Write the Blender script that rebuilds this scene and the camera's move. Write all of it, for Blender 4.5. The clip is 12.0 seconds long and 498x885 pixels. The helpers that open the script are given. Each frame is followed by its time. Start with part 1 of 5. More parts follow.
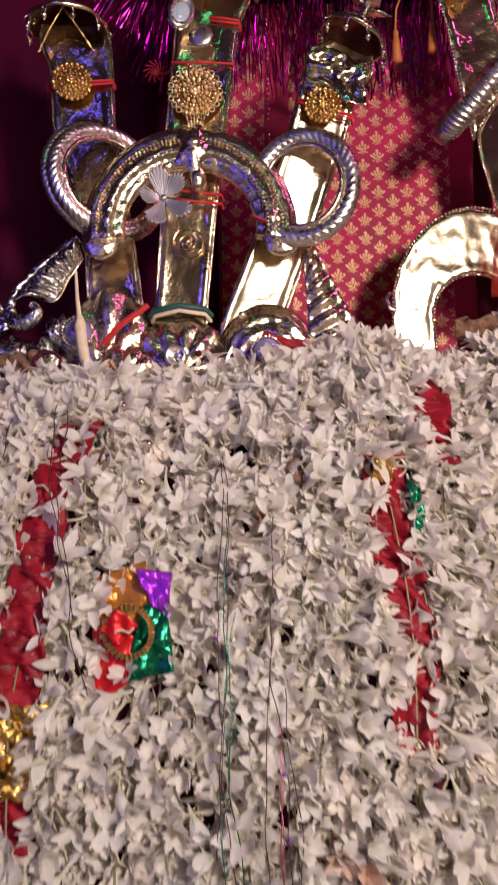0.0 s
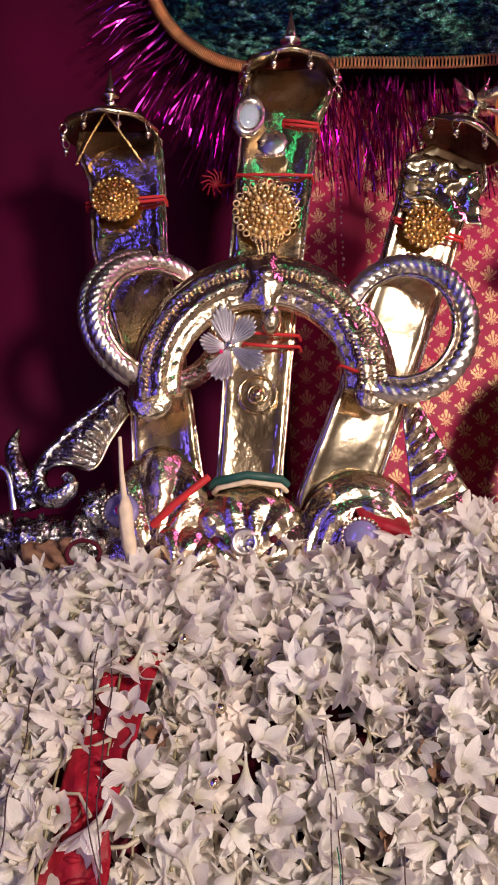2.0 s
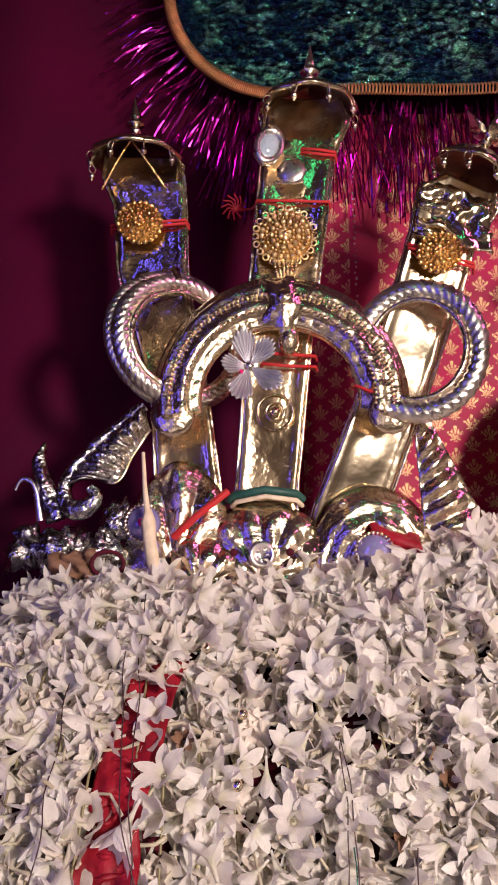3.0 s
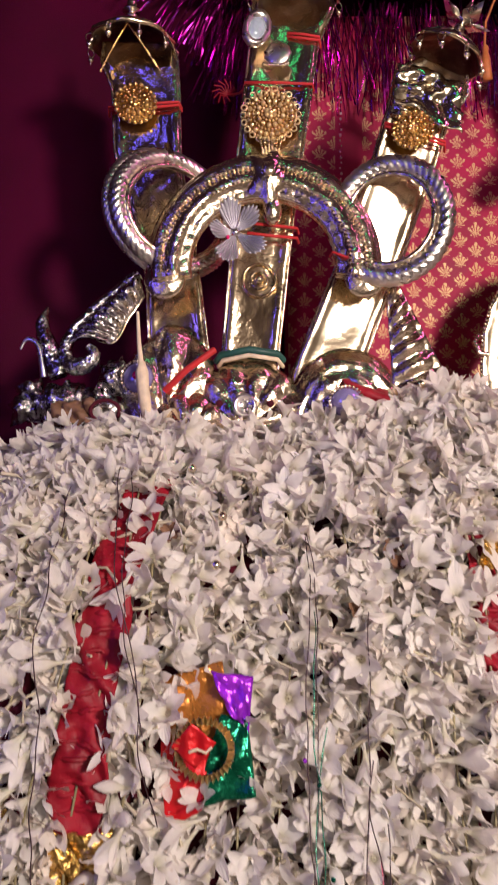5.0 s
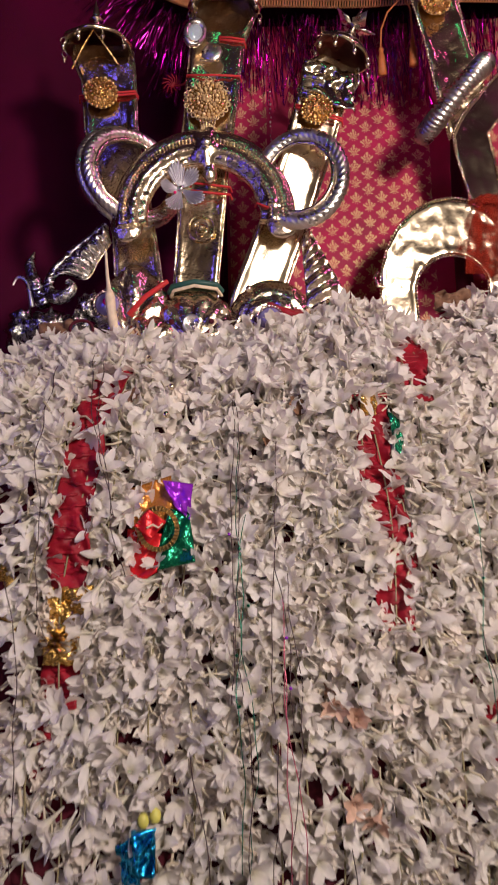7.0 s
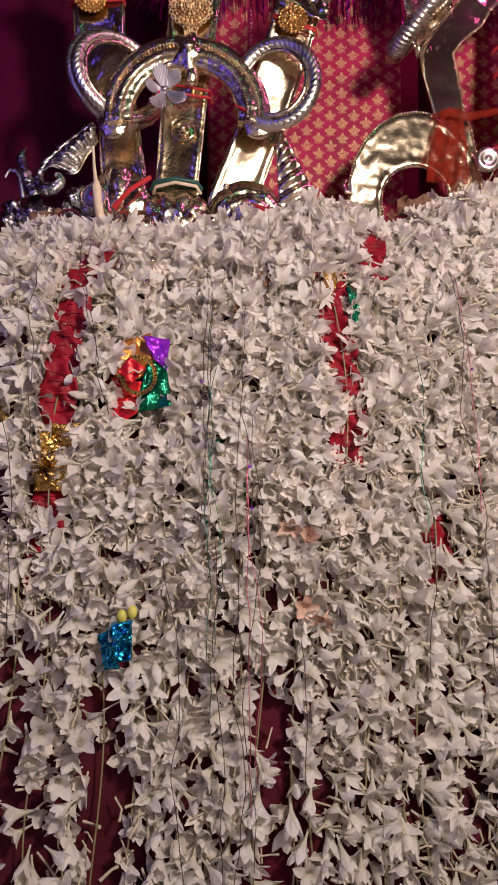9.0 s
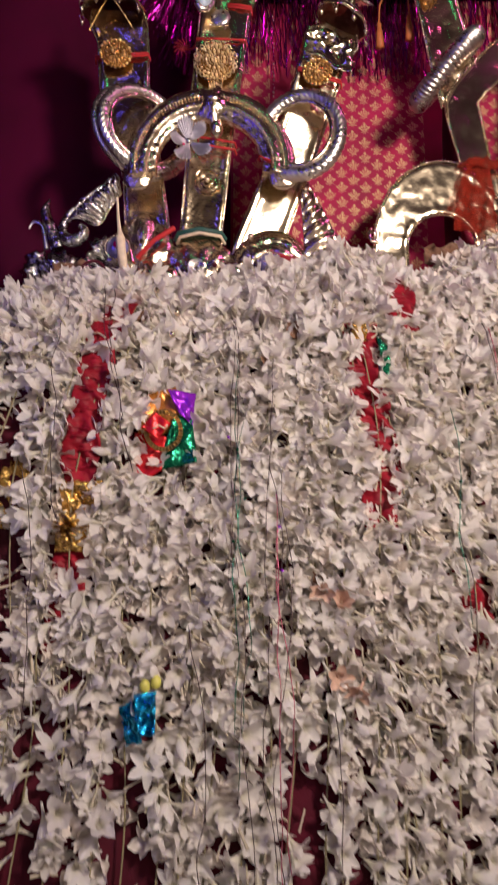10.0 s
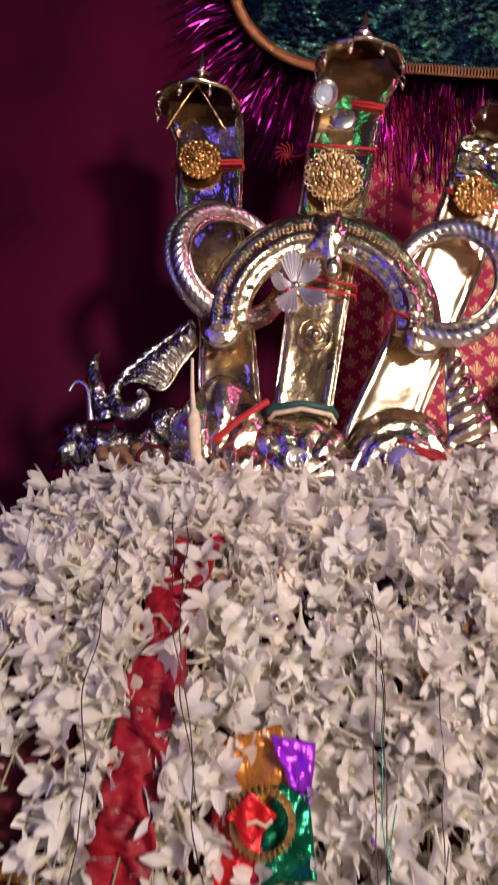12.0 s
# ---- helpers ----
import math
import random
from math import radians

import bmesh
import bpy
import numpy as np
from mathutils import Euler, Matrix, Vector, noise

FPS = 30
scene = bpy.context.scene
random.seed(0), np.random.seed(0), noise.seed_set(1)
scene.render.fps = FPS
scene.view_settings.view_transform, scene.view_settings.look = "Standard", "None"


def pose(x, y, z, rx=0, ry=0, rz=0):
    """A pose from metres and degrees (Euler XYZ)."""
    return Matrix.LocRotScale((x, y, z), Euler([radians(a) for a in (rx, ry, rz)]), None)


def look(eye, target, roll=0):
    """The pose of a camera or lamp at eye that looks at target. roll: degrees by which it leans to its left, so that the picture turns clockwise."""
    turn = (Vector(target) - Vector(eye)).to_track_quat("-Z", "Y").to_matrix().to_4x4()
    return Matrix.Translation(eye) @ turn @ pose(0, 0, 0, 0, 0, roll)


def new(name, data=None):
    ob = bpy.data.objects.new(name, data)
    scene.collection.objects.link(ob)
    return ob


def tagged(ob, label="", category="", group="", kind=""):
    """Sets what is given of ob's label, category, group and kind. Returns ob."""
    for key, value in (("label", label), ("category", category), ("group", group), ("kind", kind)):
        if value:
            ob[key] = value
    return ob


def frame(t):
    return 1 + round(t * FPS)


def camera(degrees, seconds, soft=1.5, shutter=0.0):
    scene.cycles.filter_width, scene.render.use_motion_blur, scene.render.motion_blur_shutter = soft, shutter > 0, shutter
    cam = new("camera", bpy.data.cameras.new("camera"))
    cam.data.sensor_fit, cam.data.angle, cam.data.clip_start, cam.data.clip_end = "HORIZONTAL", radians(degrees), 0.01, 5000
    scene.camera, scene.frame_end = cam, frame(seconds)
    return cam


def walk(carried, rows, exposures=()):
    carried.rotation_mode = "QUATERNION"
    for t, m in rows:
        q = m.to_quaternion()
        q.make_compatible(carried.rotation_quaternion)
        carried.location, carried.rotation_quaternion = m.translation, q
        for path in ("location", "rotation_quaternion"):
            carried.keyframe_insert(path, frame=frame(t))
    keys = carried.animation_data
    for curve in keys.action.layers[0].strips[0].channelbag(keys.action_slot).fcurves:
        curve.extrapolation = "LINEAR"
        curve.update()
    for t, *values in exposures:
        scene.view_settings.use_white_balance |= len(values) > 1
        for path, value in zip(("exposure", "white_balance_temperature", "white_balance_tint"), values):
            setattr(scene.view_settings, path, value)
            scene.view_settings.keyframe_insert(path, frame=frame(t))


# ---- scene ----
import collections
import itertools
cam = camera(38.2, 12.0, 1.8, 0.4)
METRES, EYE, TILT, LEAN, TURN = 1.4, 1.5, 6.0, 1.0, 0.0
ROWS = [
    (0.0, 0.0, 0.0, 0.0, 0.0, 0.0, -0.0),
    (0.5, -0.0105, 0.0539, 0.042, 1.73, 1.09, 0.07),
    (1.0, -0.0297, 0.0991, 0.077, 4.77, 2.21, -1.27),
    (1.5, -0.0398, 0.1252, 0.1061, 2.53, 4.29, -1.25),
    (2.0, -0.0409, 0.1298, 0.115, 2.28, 3.32, 0.21),
    (2.5, -0.0477, 0.1203, 0.1217, 2.36, 3.7, -0.04),
    (4.5, -0.0516, 0.0773, 0.0792, 2.77, 2.91, -1.01),
    (5.0, -0.0362, 0.0598, 0.0418, 2.41, 0.48, -1.04),
    (5.5, -0.0302, 0.0332, 0.0126, 3.46, 0.3, -0.82),
    (6.0, -0.0176, 0.0046, -0.0329, 1.73, -1.63, -0.98),
    (6.5, 0.0061, -0.0373, -0.0606, 0.44, -2.83, 0.62),
    (7.0, -0.0012, -0.0948, -0.0671, 0.46, 1.78, 0.39),
    (7.5, 0.0078, -0.1602, -0.1179, -2.57, -0.38, 0.69),
    (9.5, 0.0059, -0.1575, -0.1616, -0.78, -0.62, -1.19),
    (10.0, -0.0031, -0.1385, -0.1474, 0.05, 2.62, -0.84),
    (10.5, -0.0094, -0.0867, -0.097, 3.55, 4.49, -2.46),
    (11.0, -0.0213, -0.0196, -0.0607, 4.1, 6.3, -3.08),
    (11.5, -0.0342, 0.0403, -0.0199, 5.57, 4.46, -1.48),
    (12.0, -0.0723, 0.0767, 0.0241, 2.54, 6.46, -4.1),
]
EXPOSURES = [(0.0, 0.08), (1.5, 0.20), (2.7, 0.32), (4.5, 0.36), (5.2, 0.12), (5.8, -0.07), (7.3, -0.02), (9.5, 0.04), (11.0, 0.08), (12.0, 0.2)]
walk(cam, [(t, pose(0, 0, EYE, TILT, LEAN, TURN) @ pose(METRES * x, METRES * y, METRES * z, 90 + pitch, roll, yaw)) for t, x, y, z, yaw, pitch, roll in ROWS],
     EXPOSURES)

# ---- world and lamps ----
world = bpy.data.worlds.new("hall_dusk")
world.use_nodes = True
world.node_tree.nodes["Background"].inputs[0].default_value = (0.35, 0.18, 0.32, 1)
world.node_tree.nodes["Background"].inputs[1].default_value = 0.06
scene.world = world


def lamp(name, kind, m, power, colour, size=0.1, size_y=None):
    data = bpy.data.lights.new(name, kind)
    data.energy, data.color = power, colour
    if kind == "AREA":
        data.shape, data.size = ("RECTANGLE" if size_y else "DISK"), size
        if size_y:
            data.size_y = size_y
    else:
        data.shadow_soft_size = size
    ob = new(name, data)
    ob.matrix_world = m
    return ob


lamp("key_lamp", "AREA", look((0.58, -0.42, 1.86), (0.0, 0.8, 1.75)), 22.3, (1.0, 0.825, 0.735), 0.18)
# Unseen fill, added to soften shadows and warm what the silver reflects.
lamp("warm_fill", "POINT", Matrix.Translation((0.75, -1.6, 1.75)), 26.0, (1.0, 0.84, 0.78), 0.30)
# Second added fill, low on the left, lightening the flowers' shaded sides.
lamp("low_fill", "POINT", Matrix.Translation((-0.75, -1.35, 0.95)), 5.0, (1.0, 0.82, 0.80), 0.30)
lamp("blue_lamp", "AREA", look((-0.90, -0.55, 2.05), (-0.3, 0.88, 1.75)), 1.1, (0.17, 0.12, 1.0), 0.16, 0.5)
lamp("blue_led", "POINT", Matrix.Translation((-0.60, 0.28, 1.66)), 1.3, (0.12, 0.08, 1.0), 0.12)
lamp("blue_led", "POINT", Matrix.Translation((-0.50, -0.50, 2.62)), 1.2, (0.12, 0.10, 1.0), 0.06)
lamp("green_led", "POINT", Matrix.Translation((0.10, -0.45, 2.70)), 0.6, (0.05, 1.0, 0.45), 0.05)
lamp("magenta_lamp", "AREA", look((0.9, 0.35, 2.75), (0.1, 1.05, 2.2)), 1.7, (1.0, 0.16, 0.62), 0.2)


# ---- materials ----
def material(name, colour, rough=0.5, metal=0.0, vary=0.12, scale=30.0, bump=0.2, bump_scale=200.0, depth=0.001, spec=0.5, translucent=0.0,
             by_object=0.0, fine=0.0, fine_scale=900.0, sheen=0.0, coat=0.0):
    mat = bpy.data.materials.new(name)
    mat.use_nodes = True
    nt = mat.node_tree
    n, l = nt.nodes, nt.links
    p = n["Principled BSDF"]
    p.inputs["Roughness"].default_value, p.inputs["Metallic"].default_value = rough, metal
    p.inputs["Specular IOR Level"].default_value = spec
    p.inputs["Sheen Weight"].default_value, p.inputs["Coat Weight"].default_value = sheen, coat
    tc = n.new("ShaderNodeTexCoord")
    big = n.new("ShaderNodeTexNoise")
    big.inputs["Scale"].default_value, big.inputs["Detail"].default_value = scale, 5
    l.new(tc.outputs["Object"], big.inputs["Vector"])
    ramp = n.new("ShaderNodeMapRange")
    ramp.inputs[1].default_value, ramp.inputs[2].default_value = 0.3, 0.7
    ramp.inputs[3].default_value, ramp.inputs[4].default_value = 1 - vary, 1 + vary
    l.new(big.outputs["Fac"], ramp.inputs[0])
    hsv = n.new("ShaderNodeHueSaturation")
    hsv.inputs["Color"].default_value = (*colour, 1)
    l.new(ramp.outputs[0], hsv.inputs["Value"])
    if by_object:
        info = n.new("ShaderNodeObjectInfo")
        r2 = n.new("ShaderNodeMapRange")
        r2.inputs[3].default_value, r2.inputs[4].default_value = 1 - by_object, 1 + by_object
        l.new(info.outputs["Random"], r2.inputs[0])
        mul = n.new("ShaderNodeMath")
        mul.operation = "MULTIPLY"
        l.new(ramp.outputs[0], mul.inputs[0])
        l.new(r2.outputs[0], mul.inputs[1])
        l.new(mul.outputs[0], hsv.inputs["Value"])
        r3 = n.new("ShaderNodeMapRange")
        r3.inputs[3].default_value, r3.inputs[4].default_value = 1.4, 0.5
        l.new(info.outputs["Random"], r3.inputs[0])
        l.new(r3.outputs[0], hsv.inputs["Saturation"])
    l.new(hsv.outputs[0], p.inputs["Base Color"])
    rr = n.new("ShaderNodeMapRange")
    rr.inputs[1].default_value, rr.inputs[2].default_value = 0.3, 0.7
    rr.inputs[3].default_value, rr.inputs[4].default_value = rough * 0.8, min(1, rough * 1.25)
    l.new(big.outputs["Fac"], rr.inputs[0])
    l.new(rr.outputs[0], p.inputs["Roughness"])
    if bump:
        small = n.new("ShaderNodeTexNoise")
        small.inputs["Scale"].default_value, small.inputs["Detail"].default_value = bump_scale, 4
        l.new(tc.outputs["Object"], small.inputs["Vector"])
        height = small.outputs["Fac"]
        if fine:
            tiny = n.new("ShaderNodeTexNoise")
            tiny.inputs["Scale"].default_value = fine_scale
            l.new(tc.outputs["Object"], tiny.inputs["Vector"])
            mix = n.new("ShaderNodeMath")
            mix.operation, mix.inputs[1].default_value = "MULTIPLY_ADD", fine
            l.new(tiny.outputs["Fac"], mix.inputs[0])
            l.new(height, mix.inputs[2])
            height = mix.outputs[0]
        b = n.new("ShaderNodeBump")
        b.inputs["Strength"].default_value, b.inputs["Distance"].default_value = bump, depth
        l.new(height, b.inputs["Height"])
        l.new(b.outputs[0], p.inputs["Normal"])
    if translucent:
        tr = n.new("ShaderNodeBsdfTranslucent")
        l.new(hsv.outputs[0], tr.inputs[0])
        m = n.new("ShaderNodeMixShader")
        m.inputs[0].default_value = translucent
        l.new(p.outputs[0], m.inputs[1])
        l.new(tr.outputs[0], m.inputs[2])
        l.new(m.outputs[0], n["Material Output"].inputs[0])
    return mat


def brocade(name):
    """Magenta silk with woven gold lotus motifs in a half-drop lattice."""
    mat = material(name, (0.34, 0.012, 0.062), 0.6, 0.0, 0.2, 25, 0.3, 700, 0.0006, spec=0.3)
    nt = mat.node_tree
    n, l = nt.nodes, nt.links
    p = n["Principled BSDF"]

    def op(kind, a, b=None, c=None):
        m = n.new("ShaderNodeMath")
        m.operation = kind
        for i, v in enumerate((a, b, c)):
            if isinstance(v, (int, float)):
                m.inputs[i].default_value = v
            elif v is not None:
                l.new(v, m.inputs[i])
        return m.outputs[0]

    tc = n.new("ShaderNodeTexCoord")
    sep = n.new("ShaderNodeSeparateXYZ")
    l.new(tc.outputs["Object"], sep.inputs[0])
    x, z = sep.outputs[0], sep.outputs[2]
    wide, tall = 0.0225, 0.0300
    xx = op("DIVIDE", x, wide)
    odd = op("MODULO", op("ADD", op("FLOOR", xx), 200.0), 2.0)
    u = op("SUBTRACT", op("FRACT", xx), 0.5)
    v = op("SUBTRACT", op("FRACT", op("ADD", op("DIVIDE", z, tall), op("MULTIPLY", odd, 0.5))), 0.47)
    u2, v2 = op("MULTIPLY", u, 1.0), op("MULTIPLY", v, 1.28)
    r = op("SQRT", op("ADD", op("MULTIPLY", u2, u2), op("MULTIPLY", v2, v2)))
    ang = op("ARCTAN2", u2, op("ADD", v2, 0.28))
    lobes = op("MULTIPLY_ADD", op("COSINE", op("MULTIPLY", ang, 7.0)), 0.09, 0.40)
    inside = op("LESS_THAN", r, lobes)
    rays = op("GREATER_THAN", op("COSINE", op("MULTIPLY", ang, 14.0)), -0.55)
    weave = n.new("ShaderNodeTexNoise")
    weave.inputs["Scale"].default_value = 420
    l.new(tc.outputs["Object"], weave.inputs["Vector"])
    worn = op("GREATER_THAN", weave.outputs["Fac"], 0.42)
    band = op("ADD", op("COMPARE", x, 0.0, 0.035), op("ADD", op("COMPARE", x, 0.2, 0.125), op("COMPARE", x, 0.62, 0.22)))
    fac = op("MULTIPLY", op("MULTIPLY", op("MULTIPLY", inside, rays), worn), op("MINIMUM", band, 1.0))
    mix = n.new("ShaderNodeMix")
    mix.data_type = "RGBA"
    l.new(fac, mix.inputs[0])
    l.new(p.inputs["Base Color"].links[0].from_socket, mix.inputs[6])
    mix.inputs[7].default_value = (0.62, 0.40, 0.22, 1)
    l.new(mix.outputs[2], p.inputs["Base Color"])
    l.new(op("MULTIPLY", fac, 0.65), p.inputs["Metallic"])
    return mat


def iridescent(name, base):
    """Embossed holographic foil: facets in blue, green and violet."""
    mat = material(name, base, 0.16, 1.0, 0.5, 40, 1.0, 150, 0.010, fine=0.8, fine_scale=420)
    nt = mat.node_tree
    n, l = nt.nodes, nt.links
    p = n["Principled BSDF"]
    tc = n.new("ShaderNodeTexCoord")
    vor = n.new("ShaderNodeTexNoise")
    vor.inputs["Scale"].default_value, vor.inputs["Detail"].default_value, vor.inputs["Roughness"].default_value = 42, 9, 0.75
    l.new(tc.outputs["Object"], vor.inputs["Vector"])
    ramp = n.new("ShaderNodeValToRGB")
    e = ramp.color_ramp.elements
    e[0].position, e[0].color = 0.38, (0.01, 0.015, 0.10, 1)
    e[1].position, e[1].color = 0.62, (0.30, 0.90, 0.60, 1)
    m = e.new(0.5)
    m.color = (0.015, 0.10, 0.13, 1)
    l.new(vor.outputs["Fac"], ramp.inputs[0])
    l.new(ramp.outputs[0], p.inputs["Base Color"])
    facet = n.new("ShaderNodeTexVoronoi")
    facet.inputs["Scale"].default_value = 85
    l.new(tc.outputs["Object"], facet.inputs["Vector"])
    crease = n.new("ShaderNodeBump")
    crease.inputs["Strength"].default_value, crease.inputs["Distance"].default_value = 1.0, 0.010
    l.new(facet.outputs["Distance"], crease.inputs["Height"])
    l.new(p.inputs["Normal"].links[0].from_socket, crease.inputs["Normal"])
    l.new(crease.outputs[0], p.inputs["Normal"])
    return mat


def petal_material(name, colour):
    """Waxy white petal: fine veins out from the throat, a cream-green throat, a few bruised spots."""
    mat = material(name, colour, 0.48, 0, 0.06, 140, 0.25, 420, 0.0008, 0.35, translucent=0.55, by_object=0.04)
    nt = mat.node_tree
    n, l = nt.nodes, nt.links
    p = n["Principled BSDF"]
    tc = n.new("ShaderNodeTexCoord")
    fan = n.new("ShaderNodeTexGradient")
    fan.gradient_type = "RADIAL"
    l.new(tc.outputs["Object"], fan.inputs[0])
    wave = n.new("ShaderNodeMath")
    wave.operation, wave.inputs[1].default_value = "MULTIPLY", 2 * math.pi * 46
    l.new(fan.outputs["Fac"], wave.inputs[0])
    vein = n.new("ShaderNodeMath")
    vein.operation = "SINE"
    l.new(wave.outputs[0], vein.inputs[0])
    b = n.new("ShaderNodeBump")
    b.inputs["Strength"].default_value, b.inputs["Distance"].default_value = 0.35, 0.0005
    l.new(vein.outputs[0], b.inputs["Height"])
    l.new(p.inputs["Normal"].links[0].from_socket, b.inputs["Normal"])
    l.new(b.outputs[0], p.inputs["Normal"])
    base = p.inputs["Base Color"].links[0].from_socket
    far = n.new("ShaderNodeVectorMath")
    far.operation = "LENGTH"
    l.new(tc.outputs["Object"], far.inputs[0])
    throat = n.new("ShaderNodeMapRange")
    throat.inputs[1].default_value, throat.inputs[2].default_value = 0.003, 0.012
    throat.inputs[3].default_value, throat.inputs[4].default_value = 0.45, 0.0
    l.new(far.outputs["Value"], throat.inputs[0])
    spots = n.new("ShaderNodeTexNoise")
    spots.inputs["Scale"].default_value = 260
    l.new(tc.outputs["Object"], spots.inputs["Vector"])
    bruise = n.new("ShaderNodeMapRange")
    bruise.inputs[1].default_value, bruise.inputs[2].default_value = 0.66, 0.74
    bruise.inputs[3].default_value, bruise.inputs[4].default_value = 0.0, 0.45
    l.new(spots.outputs["Fac"], bruise.inputs[0])
    for fac, tint in ((throat, (0.70, 0.68, 0.45, 1)), (bruise, (0.60, 0.48, 0.34, 1))):
        mix = n.new("ShaderNodeMix")
        mix.data_type = "RGBA"
        l.new(fac.outputs[0], mix.inputs[0])
        l.new(base, mix.inputs[6])
        mix.inputs[7].default_value = tint
        base = mix.outputs[2]
    l.new(base, p.inputs["Base Color"])
    l.new(base, n["Translucent BSDF"].inputs[0])
    return mat


PETAL = petal_material("white_petal", (0.90, 0.872, 0.838))
OLD_PETAL = material("wilted_cream_petal", (0.74, 0.68, 0.62), 0.6, 0, 0.2, 60, 0.3, 300, 0.001, 0.3, translucent=0.35)
PEACH = material("faded_peach_petal", (0.62, 0.42, 0.32), 0.55, 0, 0.2, 120, 0.2, 400, 0.0008, translucent=0.3)
HUSK = material("brown_dry_husk", (0.16, 0.08, 0.045), 0.7, 0, 0.3, 120, 0.4, 400, 0.001)
STEM = material("pale_green_stem", (0.20, 0.17, 0.09), 0.5, 0, 0.2, 100)
STALK = material("cream_green_stalk", (0.50, 0.44, 0.33), 0.55, 0, 0.25, 90, 0.2, 400, 0.0006, translucent=0.2)
SILVER = material("beaten_silver", (0.77, 0.63, 0.43), 0.17, 1.0, 0.18, 22, 0.34, 24, 0.010, fine=0.10, fine_scale=170)
SILVER_SMOOTH = material("polished_silver_sheet", (0.80, 0.69, 0.50), 0.14, 1.0, 0.08, 14, 0.22, 14, 0.010, fine=0.05, fine_scale=60)
SILVER_FINE = material("chased_silver", (0.82, 0.70, 0.52), 0.18, 1.0, 0.2, 45, 0.5, 100, 0.004, fine=0.12, fine_scale=360)
SILVER_MATT = material("matt_grey_white_metal", (0.50, 0.48, 0.52), 0.45, 0.9, 0.08, 60, 0.2, 400, 0.001)
SILVER_DULL = material("dull_white_metal", (0.76, 0.71, 0.66), 0.28, 1.0, 0.08, 60, 0.2, 400, 0.001)
CAP_FOIL = material("crumpled_silver_foil", (0.46, 0.43, 0.42), 0.20, 1.0, 0.10, 25, 0.7, 60, 0.012, fine=0.3, fine_scale=160)
GOLD_PALE = material("pale_gilt_filigree", (0.88, 0.66, 0.36), 0.28, 1.0, 0.15, 80, 0.5, 500, 0.002)
GOLD = material("gilt_filigree", (0.84, 0.54, 0.20), 0.26, 1.0, 0.15, 80, 0.5, 500, 0.002)
THREAD_RED = material("red_thread", (0.42, 0.012, 0.015), 0.7, 0, 0.15, 150, 0.4, 900, 0.001)
SATIN_RED = material("red_satin", (0.20, 0.0015, 0.011), 0.6, 0, 0.35, 40, 0.4, 60, 0.008, spec=0.3, fine=0.08, fine_scale=400)
MAROON = material("maroon_cloth", (0.060, 0.004, 0.012), 0.8, 0, 0.25, 12, 0.4, 500, 0.001, spec=0.2)
DRAPE = material("plum_backdrop_cloth", (0.062, 0.0010, 0.019), 0.85, 0, 0.25, 6, 0.35, 400, 0.001, spec=0.12)
BROCADE = brocade("magenta_gold_brocade")
TINSEL = material("magenta_tinsel", (0.55, 0.03, 0.40), 0.22, 1.0, 0.35, 30, 0.2, 200, 0.001)
CANOPY = iridescent("embossed_holographic_foil", (0.05, 0.2, 0.2))
CORD = material("copper_gold_cord", (0.60, 0.28, 0.12), 0.4, 0.8, 0.25, 90, 0.5, 600, 0.002)
GREEN_BAND = material("dark_green_band", (0.01, 0.06, 0.05), 0.6, 0, 0.2, 80)
FOIL_PURPLE = material("purple_foil", (0.34, 0.03, 0.66), 0.18, 0.55, 0.2, 50, 0.6, 90, 0.006)
FOIL_GREEN = material("green_foil", (0.006, 0.16, 0.08), 0.16, 0.8, 0.2, 50, 0.6, 90, 0.006)
FOIL_RED = material("red_foil", (0.55, 0.01, 0.015), 0.35, 0.4, 0.2, 50, 0.5, 90, 0.005)
FOIL_ORANGE = material("orange_gold_foil", (0.46, 0.18, 0.035), 0.3, 0.6, 0.2, 50, 0.6, 90, 0.006)
FOIL_GOLD = material("yellow_gold_foil", (0.58, 0.37, 0.11), 0.24, 1.0, 0.2, 60, 0.8, 120, 0.006)
FOIL_BLUE = material("cyan_foil", (0.02, 0.34, 0.60), 0.16, 1.0, 0.2, 60, 0.7, 120, 0.006)
GEM_VIOLET = material("violet_glass_gem", (0.34, 0.30, 0.62), 0.08, 0.5, 0.1, 40, 0.1, coat=0.8)
GEM_RED = material("ruby_paste", (0.6, 0.01, 0.12), 0.06, 0.0, 0.05, 40, 0, coat=1.0)
GEM_ICE = material("pale_blue_stone", (0.40, 0.48, 0.56), 0.15, 0.2, 0.1, 300, 0.2, coat=0.6)
BEIGE = material("dry_cream_stalk", (0.62, 0.50, 0.36), 0.6, 0, 0.15, 120)
DARK_THREAD = material("dark_garland_thread", (0.045, 0.02, 0.025), 0.5, 0.2, 0.2, 80)
GREEN_WIRE = material("green_tinsel_wire", (0.02, 0.12, 0.08), 0.3, 0.8, 0.3, 80)
PINK_WIRE = material("pink_tinsel_wire", (0.45, 0.10, 0.16), 0.35, 0.6, 0.3, 80)
FLOOR = material("worn_stone_floor", (0.22, 0.18, 0.16), 0.5, 0, 0.2, 6)
# Invented dark tone of the unseen ceiling and west wall, mirrored in silver.
DARK_COVER = material("dark_reflection_cover", (0.035, 0.008, 0.02), 0.9, 0, 0.2, 5)
PLEAT = material("pale_gold_pleated_foil", (0.60, 0.46, 0.24), 0.3, 0.85, 0.25, 200, 0.4, 500, 0.002)
CAP_BROWN = material("dark_brown_metal", (0.20, 0.13, 0.08), 0.32, 1.0, 0.3, 40, 0.6, 60, 0.006)
